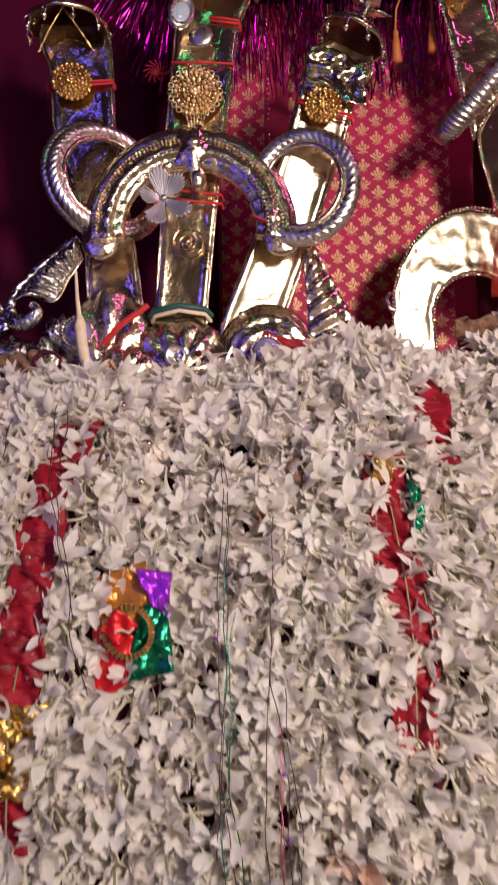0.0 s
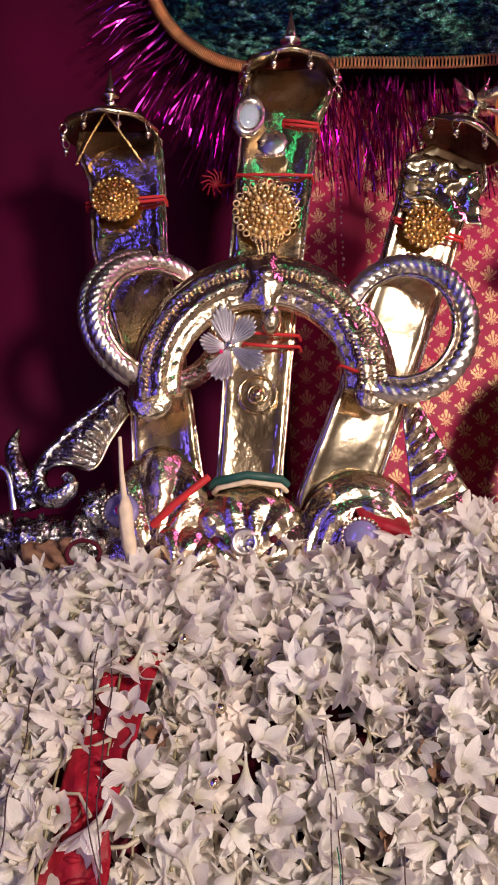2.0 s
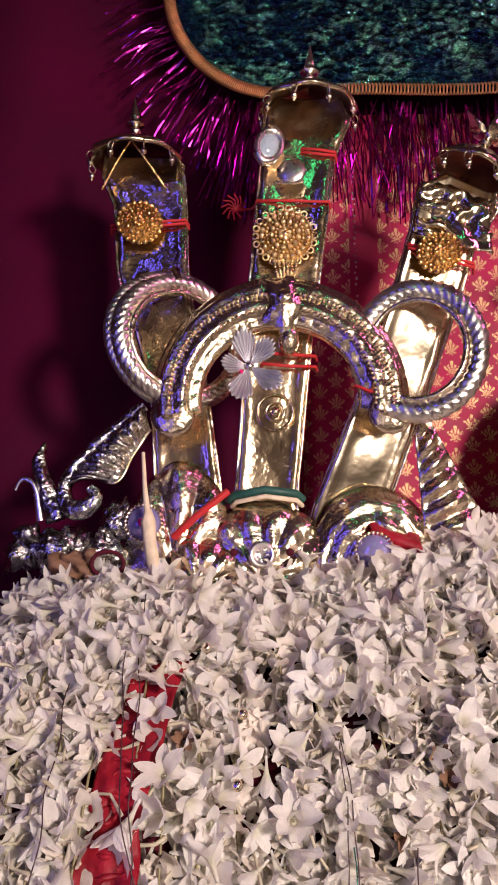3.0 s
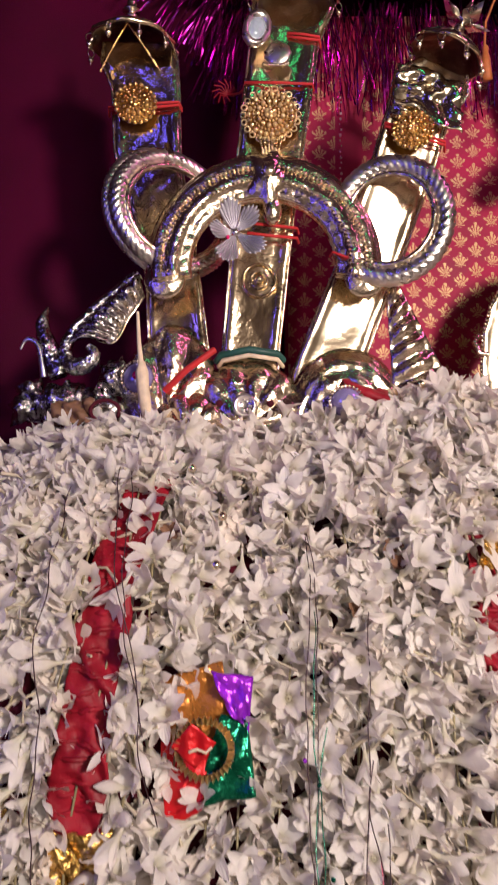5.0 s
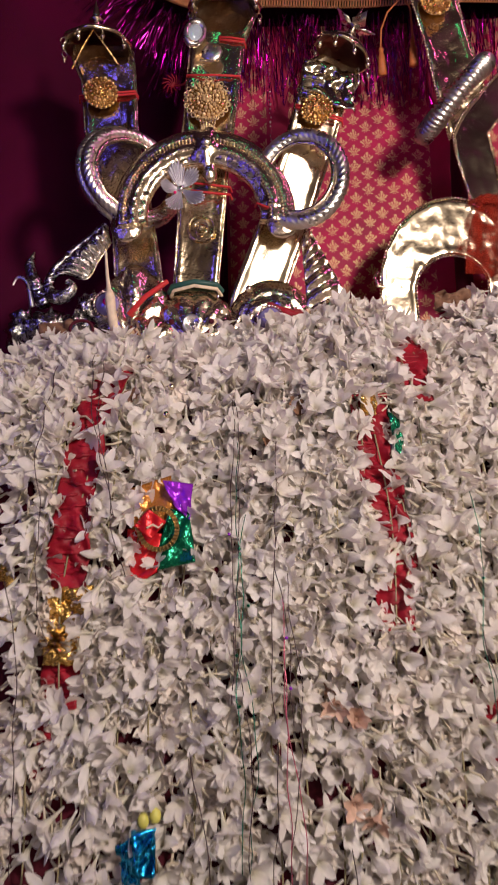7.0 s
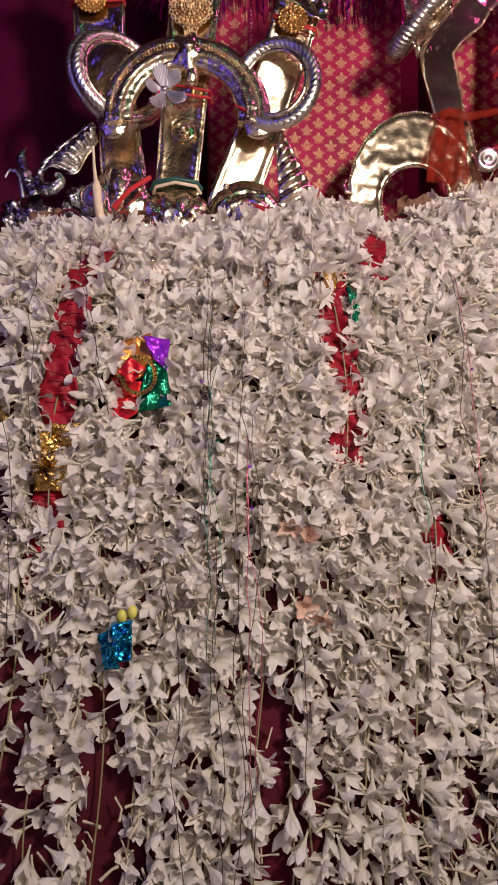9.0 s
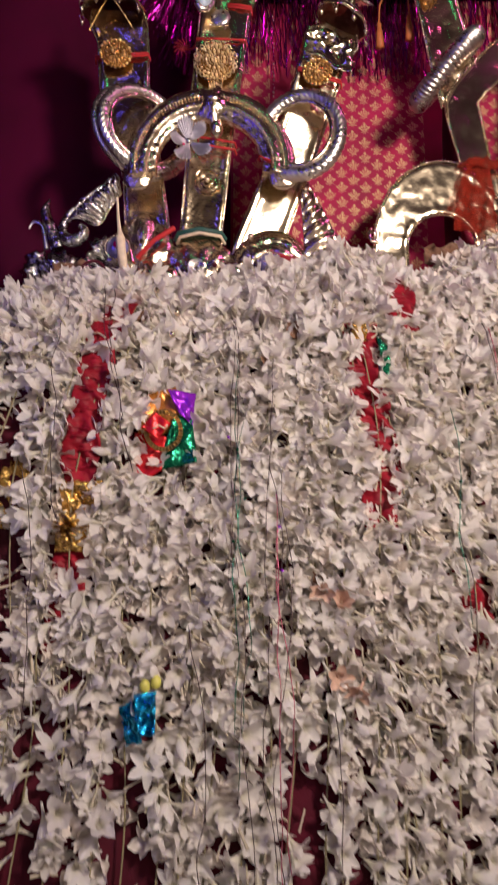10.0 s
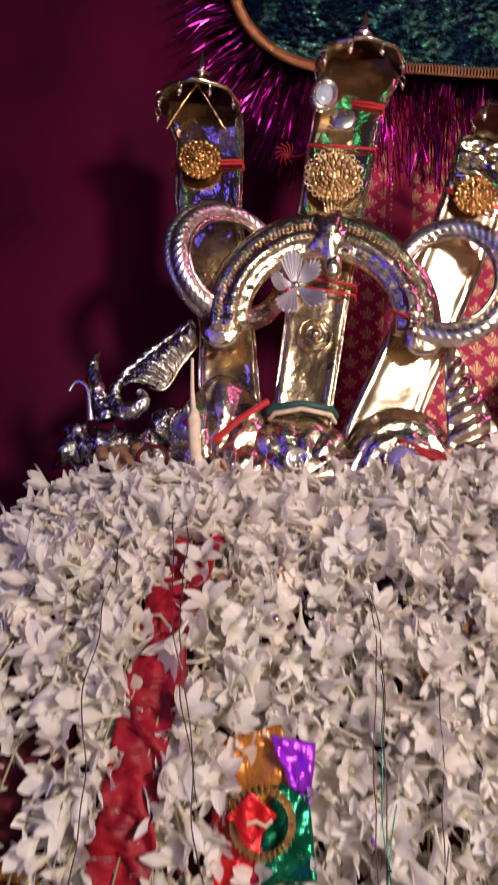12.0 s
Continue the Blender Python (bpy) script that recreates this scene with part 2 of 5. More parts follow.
GOLD_DARK = material("dark_gilt", (0.22, 0.11, 0.03), 0.45, 1.0, 0.2, 60, 0.5, 500, 0.002)
PLASTER = material("warm_plaster", (0.34, 0.27, 0.22), 0.85, 0, 0.1, 4)


# ---- mesh helpers ----
class Geo:
    """Gathers vertices and faces for one mesh."""

    def __init__(self):
        self.v, self.f = [], []

    def grid(self, rows, close_u=False, close_v=False, flip=False):
        base, nu, nv = len(self.v), len(rows), len(rows[0])
        for r in rows:
            self.v += [tuple(p) for p in r]
        for i in range(nu if close_u else nu - 1):
            for j in range(nv if close_v else nv - 1):
                a, b = base + i * nv + j, base + i * nv + (j + 1) % nv
                c, d = base + ((i + 1) % nu) * nv + (j + 1) % nv, base + ((i + 1) % nu) * nv + j
                self.f.append((a, d, c, b) if flip else (a, b, c, d))
        return self

    def fan(self, pts):
        base = len(self.v)
        self.v += [tuple(p) for p in pts]
        self.f.append(tuple(range(base, base + len(pts))))
        return self

    def tube(self, pts, r, seg=8, closed=False, section=None, up=(0, 1, 0)):
        """A tube along pts; r: radius or one for each point; section(i, a): a factor on the radius."""
        pts = [Vector(p) for p in pts]
        m, rows, up = len(pts), [], Vector(up)
        for i, p in enumerate(pts):
            t = (pts[(i + 1) % m] - pts[i - 1]) if closed or 0 < i < m - 1 else (pts[1] - pts[0] if i == 0 else pts[-1] - pts[-2])
            t.normalize()
            side = t.cross(up)
            if side.length < 1e-4:
                side = t.cross(Vector((1, 0, 0)))
            side.normalize()
            other = side.cross(t)
            rad = r[i] if isinstance(r, (list, tuple)) else r
            rows.append([p + (side * math.cos(a) + other * math.sin(a)) * rad * (section(i, a) if section else 1)
                         for a in (2 * math.pi * k / seg for k in range(seg))])
        self.grid(rows, closed, True)
        if not closed:
            self.fan(list(reversed(rows[0])))
            self.fan(rows[-1])
        return self

    def lathe(self, profile, seg=20, m=None, wobble=None):
        rows = []
        for k, (r, z) in enumerate(profile):
            row = []
            for i in range(seg):
                a = 2 * math.pi * i / seg
                q = r * (wobble(a, k) if wobble else 1)
                p = Vector((q * math.cos(a), q * math.sin(a), z))
                row.append(m @ p if m else p)
            rows.append(row)
        return self.grid(rows, False, True)

    def ball(self, c, r, seg=8, rings=5, squash=1.0):
        prof = [(max(1e-5, math.sin(math.pi * k / rings)) * r, -math.cos(math.pi * k / rings) * r * squash) for k in range(rings + 1)]
        return self.lathe(prof, seg, Matrix.Translation(c))

    def move(self, m):
        self.v = [tuple(m @ Vector(p)) for p in self.v]
        return self

    def mesh(self, name, mat, smooth=True):
        me = bpy.data.meshes.new(name)
        me.from_pydata(self.v, [], self.f)
        me.materials.append(mat)
        if smooth:
            me.polygons.foreach_set("use_smooth", [True] * len(me.polygons))
        me.update()
        return me


def part(name, geo, mat, parent=None, label="", smooth=True, thick=0.0):
    ob = new(name, geo.mesh(name, mat, smooth))
    if thick:
        mod = ob.modifiers.new("thickness", "SOLIDIFY")
        mod.thickness, mod.offset = thick, 0.0
    if parent:
        ob.parent = parent
    return tagged(ob, label)


def thing(name, label, category, group="", kind=""):
    return tagged(new(name), label, category, group, kind)


def smoothstep(a, b, x):
    t = max(0.0, min(1.0, (x - a) / (b - a)))
    return t * t * (3 - 2 * t)


def interp(x, pts):
    return float(np.interp(x, [p[0] for p in pts], [p[1] for p in pts]))


def wob(x, y, z, s):
    return noise.noise(Vector((x * s, y * s, z * s)))


# ---- the draped stand and its surface ----
def top_height(x):
    return interp(x, [(-0.46, 1.42), (-0.40, 1.52), (-0.36, 1.60), (-0.32, 1.675), (-0.16, 1.675), (0.0, 1.685), (0.07, 1.705), (0.136, 1.728), (0.19, 1.71), (0.258, 1.69), (0.32, 1.73), (0.38, 1.762), (0.6, 1.77)])


def profile(x):
    """The front of the drape at x, from the top downwards: (y, z)."""
    t = top_height(x)
    d = t - 1.675
    out = []
    for y, z in ((0.93, t), (0.875, t), (0.835, t - 0.015), (0.765, 1.605 + 0.75 * d), (0.695, 1.535 + 0.4 * d), (0.657, 1.45), (0.637, 1.385), (0.608, 1.29), (0.585, 1.14), (0.56, 0.95), (0.545, 0.78)):
        w = smoothstep(-0.07, -0.20, x) * (1 - smoothstep(1.62, 1.68, z)) * smoothstep(1.26, 1.42, z)
        y += -0.045 * w + 0.022 * smoothstep(0.12, 0.26, x)
        y += 1.1 * max(0.0, -0.275 - x)
        out.append((y, z))
    return out


def resample(pts, step):
    pts = [Vector(p) for p in pts]
    out, left = [pts[0].copy()], step
    for a, b in zip(pts, pts[1:]):
        seg = (b - a).length
        pos = left
        while pos < seg:
            out.append(a.lerp(b, pos / seg))
            pos += step
        left = pos - seg
    return out


def fan_x(x, z):
    """Strands spread a little outwards as they fall."""
    s = smoothstep(-0.02, -0.26, x)
    return x - s * 0.135 * max(0.0, min(0.32, 1.66 - z))


def build_stand():
    stand = thing("draped_stand", "tall stand draped in dark maroon cloth, hidden under flower garlands", "stand")
    g = Geo()
    xs = [-0.46 + 0.02 * i for i in range(57)]
    cols = []
    for x in xs:
        pr = resample([(0, y + 0.022, z - 0.02) for y, z in profile(x)], 0.025)
        col = [Vector((fan_x(x, p.z), p.y + 0.008 * wob(x, 0, p.z, 14), p.z)) for p in pr]
        cols.append(col)
    n = min(len(c) for c in cols)
    cols = [c[:n - 1] + [Vector((c[-1].x, c[-1].y, 0.77)), Vector((c[-1].x, 0.54 + 0.012 * math.sin(c[-1].x * 60), 0.35)), Vector((c[-1].x, 0.54 + 0.015 * math.sin(c[-1].x * 60), 0.0))] for c in cols]
    back = [[Vector((c[0].x, 1.04, c[0].z)), Vector((c[-1].x, 1.04, 0.0))] for c in cols]
    g.grid([[b[0]] + c + [b[1]] for b, c in zip(back, cols)])
    g.grid(back)
    g.fan([back[0][0]] + cols[0] + [back[0][1]])
    g.fan(list(reversed([back[-1][0]] + cols[-1] + [back[-1][1]])))
    part("drape", g, MAROON, stand)
    hem = [(c[-1].x, c[-1].y - 0.003, 0.012) for c in cols]
    part("hem", Geo().tube(hem, 0.006, 6), MAROON, stand, "rolled maroon hem")
    return stand


build_stand()
# ---- the room ----
def slab(name, x0, x1, y0, y1, z0, z1, mat, label, category):
    g = Geo()
    c = [(x, y, z) for x in (x0, x1) for y in (y0, y1) for z in (z0, z1)]
    for f in ((0, 1, 3, 2), (4, 6, 7, 5), (0, 4, 5, 1), (2, 3, 7, 6), (0, 2, 6, 4), (1, 5, 7, 3)):
        g.fan([c[i] for i in f])
    ob = part(name, g, mat, smooth=False)
    return tagged(ob, label, category, kind="structure")


slab("floor", -2.3, 2.3, -3.0, 1.4, -0.1, 0.0, FLOOR, "worn brown stone floor of the shrine hall", "floor")
# Out of view; dark so that the plaque tops mirror darkness.
slab("ceiling", -2.3, 2.3, -3.0, 1.4, 3.0, 3.1, DARK_COVER, "unseen dark ceiling, added for the silver to reflect", "ceiling")
slab("wall_north", -2.3, 2.3, 1.25, 1.4, 0.0, 3.0, PLASTER, "plain plaster wall behind the shrine cloth", "wall")
# Never in view; added as the warm surface the plaques reflect.
slab("wall_south", -2.3, 2.3, -3.1, -3.0, 0.0, 3.0, PLASTER, "unseen plaster wall opposite the shrine, added for warm reflections", "wall")
# Out of view; made dark to keep the left-hand silver dim.
slab("wall_west", -2.4, -2.3, -3.0, 1.4, 0.0, 3.0, DARK_COVER, "unseen dark side wall, added to dim silver reflections", "wall")
slab("wall_east", 2.3, 2.4, -3.0, 1.4, 0.0, 3.0, PLASTER, "plain plaster side wall", "wall")


# ---- cloths behind the shrine ----
def cloth_sheet(name, x0, x1, z0, z1, y, mat, label, category, fold=0.006, freq=26, lean=0.0, step=0.025):
    g = Geo()
    nx, nz = int((x1 - x0) / step), int((z1 - z0) / (step * 2))
    rows = []
    for i in range(nx + 1):
        x = x0 + (x1 - x0) * i / nx
        row = []
        for j in range(nz + 1):
            z = z0 + (z1 - z0) * j / nz
            xx = x - lean * (z - z0)
            row.append((xx, y + fold * math.sin(x * freq + 1.3 * wob(x, 0, z, 3)) + fold * 0.9 * wob(x, 1, z, 7), z))
        rows.append(row)
    g.grid(rows)
    ob = part(name, g, mat, thick=0.002)
    return tagged(ob, label, category)


cloth_sheet("backdrop_cloth", -1.6, 1.6, 0.0, 2.95, 1.125, DRAPE, "plum-coloured plain cloth hung as a backdrop behind the shrine", "curtain", 0.009, 17)
cloth_sheet("side_curtain", -1.7, -0.48, 0.0, 2.95, 1.09, DRAPE, "dark plum curtain with a sequinned edge beside the shrine", "curtain", 0.005, 12, 0.085)
panel = cloth_sheet("brocade_panel", -0.04, 0.82, 1.3, 2.33, 1.088, BROCADE, "magenta brocade cloth woven with gold lotus motifs", "cloth", 0.004, 11)


g = Geo()
for i in range(70):
    z = 1.72 + i * 0.0085
    g.ball((0.042 + 0.0012 * math.sin(i * 2.3), 1.079, z), 0.0016 + 0.0006 * math.sin(i * 1.7), 6, 3, 1.4)
tagged(part("dotted_trim", g, SILVER_DULL, panel, "thin line of silver dots"), kind="stuff")


def sequin_edge():
    ob_thing = thing("sequin_trim", "line of small silver sequins along the plum curtain's edge", "trim")
    g = Geo()
    rnd = random.Random(5)
    for i in range(150):
        z = 1.55 + i * 0.0085
        x = -0.48 - 0.085 * z + rnd.uniform(-0.004, 0.004)
        s = rnd.uniform(0.0012, 0.0026)
        g.ball((x, 1.081 + rnd.uniform(-0.002, 0.001), z), s, 6, 3, 1.3)
    tagged(part("sequins", g, SILVER_DULL, ob_thing), kind="stuff")


sequin_edge()
TY = 1.035


def canopy_edge(s):
    """The rounded lower edge of the hanging panel: s from 0 (its left side) to 1 (far right)."""
    if s < 0.18:
        return Vector((-0.215, TY, 2.78 - s / 0.18 * 0.28)), Vector((-1, 0, 0))
    if s < 0.42:
        a = (s - 0.18) / 0.24 * math.pi / 2
        return Vector((-0.055 - 0.16 * math.cos(a), TY, 2.50 - 0.172 * math.sin(a))), Vector((-math.cos(a), 0, -math.sin(a)))
    k = (s - 0.42) / 0.58
    return Vector((-0.055 + 1.05 * k, TY, 2.328 + 0.003 * math.sin(k * 20))), Vector((0, 0, -1))


def build_canopy():
    hung = thing("foil_banner", "blue-green holographic foil panel with copper cord and tinsel fringe", "decoration")
    g = Geo()
    edge = [canopy_edge(i / 90)[0] for i in range(91)]
    top = [Vector((p.x, TY + 0.004, 2.80)) for p in edge]
    rows = []
    for a, b in zip(edge, top):
        rows.append([a.lerp(b, k / 14) + Vector((0, 0.004 * wob(a.x, 0, a.z + k, 9), 0)) for k in range(15)])
    g.grid(rows)
    part("foil_panel", g, CANOPY, hung, thick=0.003)
    g = Geo()
    rnd = random.Random(3)
    pts = [canopy_edge(i / 380)[0] for i in range(381)]
    for i, p in enumerate(pts):
        _, out = canopy_edge(i / 380)
        c = p + Vector((0, -0.006, 0))
        tan = Vector((-out.z, 0, out.x))
        ring = [c + out * (0.0085 * math.cos(a)) + tan * (0.0018 * math.sin(a)) + Vector((0, -0.003 * math.sin(a), 0)) for a in (2 * math.pi * k / 7 for k in range(7))]
        g.tube(ring, 0.0011, 4, True)
    part("cord_border", g, CORD, hung, "coiled copper-gold cord")
    g = Geo()
    for i in range(1150):
        s = rnd.uniform(0.12, 1.0)
        if s < 0.33 and rnd.random() < 0.72:
            continue
        p, out = canopy_edge(s)
        tan = Vector((-out.z, 0, out.x))
        out = (out + tan * rnd.gauss(0, 0.16) + Vector((0, 0, -0.22))).normalized()
        length = rnd.uniform(0.10, 0.17) * (0.72 if s < 0.36 else 1.0)
        w = rnd.uniform(0.0007, 0.0018)
        base = p + Vector((0, 0.012 + rnd.uniform(0, 0.03), 0))
        sway, twist = rnd.uniform(-0.01, 0.01), rnd.uniform(0, 3.1)
        rows = []
        for k in range(6):
            q = base + out * (length * k / 5) + tan * (sway * (k / 5) ** 2) + Vector((0, 0.006 * math.sin(k + twist), -0.010 * (k / 5) ** 2))
            a = twist + k * rnd.uniform(-0.5, 0.5)
            side = tan * math.cos(a) + Vector((0, math.sin(a), 0))
            rows.append((q - side * w, q + side * w))
        g.grid(rows)
    tagged(part("tinsel_fringe", g, TINSEL, hung, "shiny magenta tinsel fringe", smooth=False), kind="stuff")


build_canopy()


# ---- flowers ----
def flower_geo(seed, spread, petals=6, length=0.0255, width=0.0117, steps=6, across=(-1, -0.5, 0, 0.5, 1), tube=True):
    """A tuberose: a thin tube and two whorls of creased, uneven petals."""
    rnd = random.Random(seed)
    g = Geo()
    for k in range(petals):
        inner = k % 2
        yaw = 2 * math.pi * k / petals + rnd.uniform(-0.25, 0.25)
        tilt = spread * rnd.uniform(0.75, 1.40) * (0.72 if inner else 1.0)
        ln, wd = length * rnd.uniform(0.82, 1.18), width * rnd.uniform(0.78, 1.12)
        curl = rnd.uniform(-0.3, 1.1)
        twist, bowl, fold = rnd.uniform(-0.4, 0.4), rnd.uniform(0.1, 0.45), rnd.uniform(0.0, 0.22)
        ripple, phase = rnd.uniform(0.0, 0.16), rnd.uniform(0, 6)
        rows, pos, ang = [], Vector((0.0018, 0, 0)), 0.12
        for j in range(steps + 1):
            s = (j / steps) ** 0.9
            half = wd * 0.5 * max(0.04, (0.20 + 0.80 * smoothstep(-0.05, 0.50, s)) if s < 0.50 else 0.09 + 0.91 * (1 - ((s - 0.50) / 0.50) ** 2.1) ** 0.75)
            cols = []
            for c in across:
                dip = half * (bowl * (1 - c * c) + fold * (1 - abs(c)) + ripple * s * math.sin(4 * s + 2.2 * c + phase))
                off = Vector((dip * math.cos(ang), c * half, -dip * math.sin(ang)))
                off.x += c * half * twist * s
                cols.append(pos + off)
            rows.append(cols)
            ang = 0.12 + tilt * smoothstep(0.0, 0.55, s) + curl * max(0, s - 0.45)
            pos = pos + Vector((math.sin(ang), 0, math.cos(ang))) * ln * (((j + 1) / steps) ** 0.9 - s)
        turn = Matrix.Rotation(yaw, 3, "Z")
        g.grid([[turn @ p for p in r] for r in rows])
    if tube:
        g.lathe([(0.0012, -0.013), (0.0014, -0.006), (0.0026, 0.0015), (0.0008, 0.003)], 5)
    return g


FLOWERS = [flower_geo(k + 1, sp, p, ln).mesh("flower", PETAL) for k, (sp, p, ln) in enumerate((
    (1.25, 6, 0.025), (1.05, 6, 0.026), (0.9, 6, 0.024), (0.75, 6, 0.025), (0.55, 6, 0.025), (0.40, 6, 0.026),
    (1.15, 5, 0.025), (0.8, 5, 0.027), (0.3, 6, 0.025), (0.95, 7, 0.024), (0.62, 7, 0.026), (1.45, 6, 0.027),
    (1.10, 6, 0.023), (0.70, 6, 0.024), (0.48, 5, 0.026), (0.85, 6, 0.022), (1.30, 7, 0.024), (0.22, 6, 0.024)))]
UNDER = [flower_geo(k + 40, sp, 6, 0.024, 0.0130, 4, (-1, 0, 1), False) for k, sp in enumerate((1.2, 0.9, 0.6, 0.4, 1.0, 0.7))]
BUD = Geo().lathe([(0.0010, -0.012), (0.0016, 0.0), (0.0046, 0.008), (0.0050, 0.014), (0.0028, 0.021), (0.0004, 0.025)], 7, None, lambda a, k: 1 + 0.12 * math.cos(3 * a)).mesh("flower_bud", PETAL)


def in_gap(x, z, rnd):
    """Where ribbon or foil shows between the strands."""
    cx = interp(z, [(1.24, -0.200), (1.35, -0.195), (1.45, -0.189), (1.53, -0.182), (1.60, -0.170)])
    if 1.24 < z < 1.60 and abs(x - cx) < 0.0155:
        return z > 1.36 or rnd.random() < 0.9
    if 1.385 < z < 1.55 and abs(x - interp(z, [(1.39, 0.146), (1.47, 0.131), (1.55, 0.136)])) < 0.0165:
        return True
    if 1.57 < z < 1.65 and abs(x - 0.195) < 0.019:
        return True
    if 1.315 < z < 1.36 and abs(x - 0.135) < 0.022:
        return True
    if -0.124 < x < -0.072 and 1.368 < z < 1.448:
        return True
    if -0.128 < x < -0.098 and 1.095 < z < 1.14:
        return True
    if 1.17 < z < 1.25 and abs(x - 0.235) < 0.018:
        return rnd.random() < 0.75
    if abs(x + 0.228) < 0.02 and z < 1.12:
        return rnd.random() < 0.88
    if abs(x + 0.132) < 0.013 and z < 1.07:
        return True
    if abs(x + 0.268) < 0.018 and 1.14 < z < 1.475:
        return True
    if abs(x - 0.05) < 0.03 and z < 1.25:
        return rnd.random() < (0.75 if 0.95 < z < 1.09 else 0.38)
    return False


def build_garlands():
    rnd = random.Random(11)
    taken, room = collections.defaultdict(list), 0.0118
    xs, x = [], -0.425
    while x < 0.52:
        xs.append(x)
        x += rnd.uniform(0.0225, 0.0285)
    for x0 in xs:
        garland = thing("flower_garland", "hanging garland of fresh white tuberose flowers on a thread", "garland", "flower garlands over the stand")
        phase, pull = rnd.uniform(0, 6), rnd.uniform(-0.008, 0.008)
        line = resample([(0, y, z) for y, z in profile(x0)], 0.0142)
        thread = []
        for i, p in enumerate(line):
            low = smoothstep(1.3, 0.9, p.z)
            x = fan_x(x0, p.z) + 0.006 * math.sin(phase + i * 0.23) + low * pull
            nxt = line[min(i + 1, len(line) - 1)] - line[max(i - 1, 0)]
            normal = Vector((0.1 * (x0 + 0.05), nxt.z, -nxt.y)).normalized()
            here = Vector((x, p.y + 0.006, p.z - 0.010 * smoothstep(0.82, 0.87, p.y)))
            thread.append(here)
            for rep in range(4):
                if rnd.random() < 0.42 * low:
                    continue
                q = here + Vector((rnd.gauss(0, 0.0085 - 0.0035 * low), 0, rnd.gauss(0, 0.006)))
                if in_gap(q.x, q.z, rnd):
                    continue
                q += normal * (rnd.uniform(-0.014, 0.010) - 0.010 * (rep == 2))
                cell = tuple(int(c // room) for c in q)
                if any((q - o).length < room for d in itertools.product((-1, 0, 1), repeat=3) for o in taken[(cell[0] + d[0], cell[1] + d[1], cell[2] + d[2])]):
                    continue
                taken[cell].append(q)
                aim = (normal * rnd.uniform(0.35, 1.0) + Vector((rnd.gauss(0, 0.6), 0, rnd.gauss(-0.35 - 0.25 * low, 0.55)))).normalized()
                bud = rnd.random() < 0.05
                ob = new("flower_bud" if bud else "flower", BUD if bud else FLOWERS[rnd.randrange(len(FLOWERS))])
                turn = aim.to_track_quat("Z", "Y").to_matrix().to_4x4() @ Matrix.Rotation(rnd.uniform(0, 6.28), 4, "Z")
                ob.matrix_basis = Matrix.Translation(q) @ turn @ Matrix.Scale(rnd.uniform(0.82, 1.14), 4)
                ob.parent = garland
        part("thread", Geo().tube(thread, 0.0010, 5), STEM, garland)


def build_stems():
    """Pale stems and folded calyces that fill the depth of the garlands."""
    rnd, g = random.Random(31), Geo()
    for i in range(3600):
        x = rnd.uniform(-0.40, 0.50)
        pr = profile(x)
        z = rnd.uniform(0.80, top_height(x))
        y = float(np.interp(-z, [-p[1] for p in pr], [p[0] for p in pr])) + rnd.uniform(0.004, 0.016)
        xx = fan_x(x, z)
        if in_gap(xx, z, rnd):
            continue
        a = Vector((xx, y, z))
        d = Vector((rnd.gauss(0, 0.8), rnd.gauss(-0.3, 0.3), rnd.gauss(-0.7, 0.6))).normalized() * rnd.uniform(0.014, 0.034)
        bend = Vector((rnd.gauss(0, 0.003), rnd.gauss(0, 0.003), rnd.gauss(0, 0.003)))
        if z < 1.15 and rnd.random() < 0.5:
            continue
        r = rnd.uniform(0.0008, 0.0017)
        g.tube([a, a + d * 0.5 + bend, a + d], [r, r * 0.9, r * 1.3], 5)
    ob = part("flower_stems", g, STALK)
    tagged(ob, "tangle of pale green flower stems beneath the white petals", "stems", kind="stuff")


def build_under_layer():
    """Crushed blossoms behind the front rows, too deep to be told apart."""
    rnd, g = random.Random(77), Geo()
    for i in range(4200):
        x = rnd.uniform(-0.42, 0.52)
        z = top_height(x) - 0.01 - (top_height(x) - 0.85) * rnd.random() ** 1.15
        low = smoothstep(1.3, 0.9, z)
        xx = fan_x(x, z)
        if rnd.random() < 0.9 * low or in_gap(xx, z, rnd):
            continue
        pr = profile(x)
        y = float(np.interp(-z, [-p[1] for p in pr], [p[0] for p in pr])) + rnd.uniform(0.012, 0.022)
        aim = Vector((rnd.gauss(0, 0.7), -1, rnd.gauss(-0.2, 0.6))).normalized()
        m = Matrix.Translation((xx, y, z)) @ aim.to_track_quat("Z", "Y").to_matrix().to_4x4() @ Matrix.Rotation(rnd.uniform(0, 6.28), 4, "Z") @ Matrix.Scale(rnd.uniform(0.7, 1.0), 4)
        src, base = UNDER[rnd.randrange(len(UNDER))], len(g.v)
        g.v += [tuple(m @ Vector(p)) for p in src.v]
        g.f += [tuple(base + k for k in f) for f in src.f]
    tagged(part("crushed_blossoms", g, OLD_PETAL), "crushed cream-white blossoms deep between the garlands", "flowers", kind="stuff")


# ---- silver standards ----
FACE = Matrix.Rotation(math.pi / 2, 4, "X")  # turns local z towards the viewer


def at(x, y, z, turn=0.0, lift=0.0):
    return Matrix.Translation((x, y, z)) @ Matrix.Rotation(turn, 4, "Z") @ Matrix.Rotation(lift, 4, "X") @ FACE


def plate_rows(rows, steps):
    """Smooth rows (xl, xr, zl, zr, y) of a plate, resampled."""
    k = np.linspace(0, len(rows) - 1, len(rows))
    q = np.linspace(0, len(rows) - 1, steps)
    cols = [np.interp(q, k, [r[c] for r in rows]) for c in range(5)]
    return list(zip(*cols))


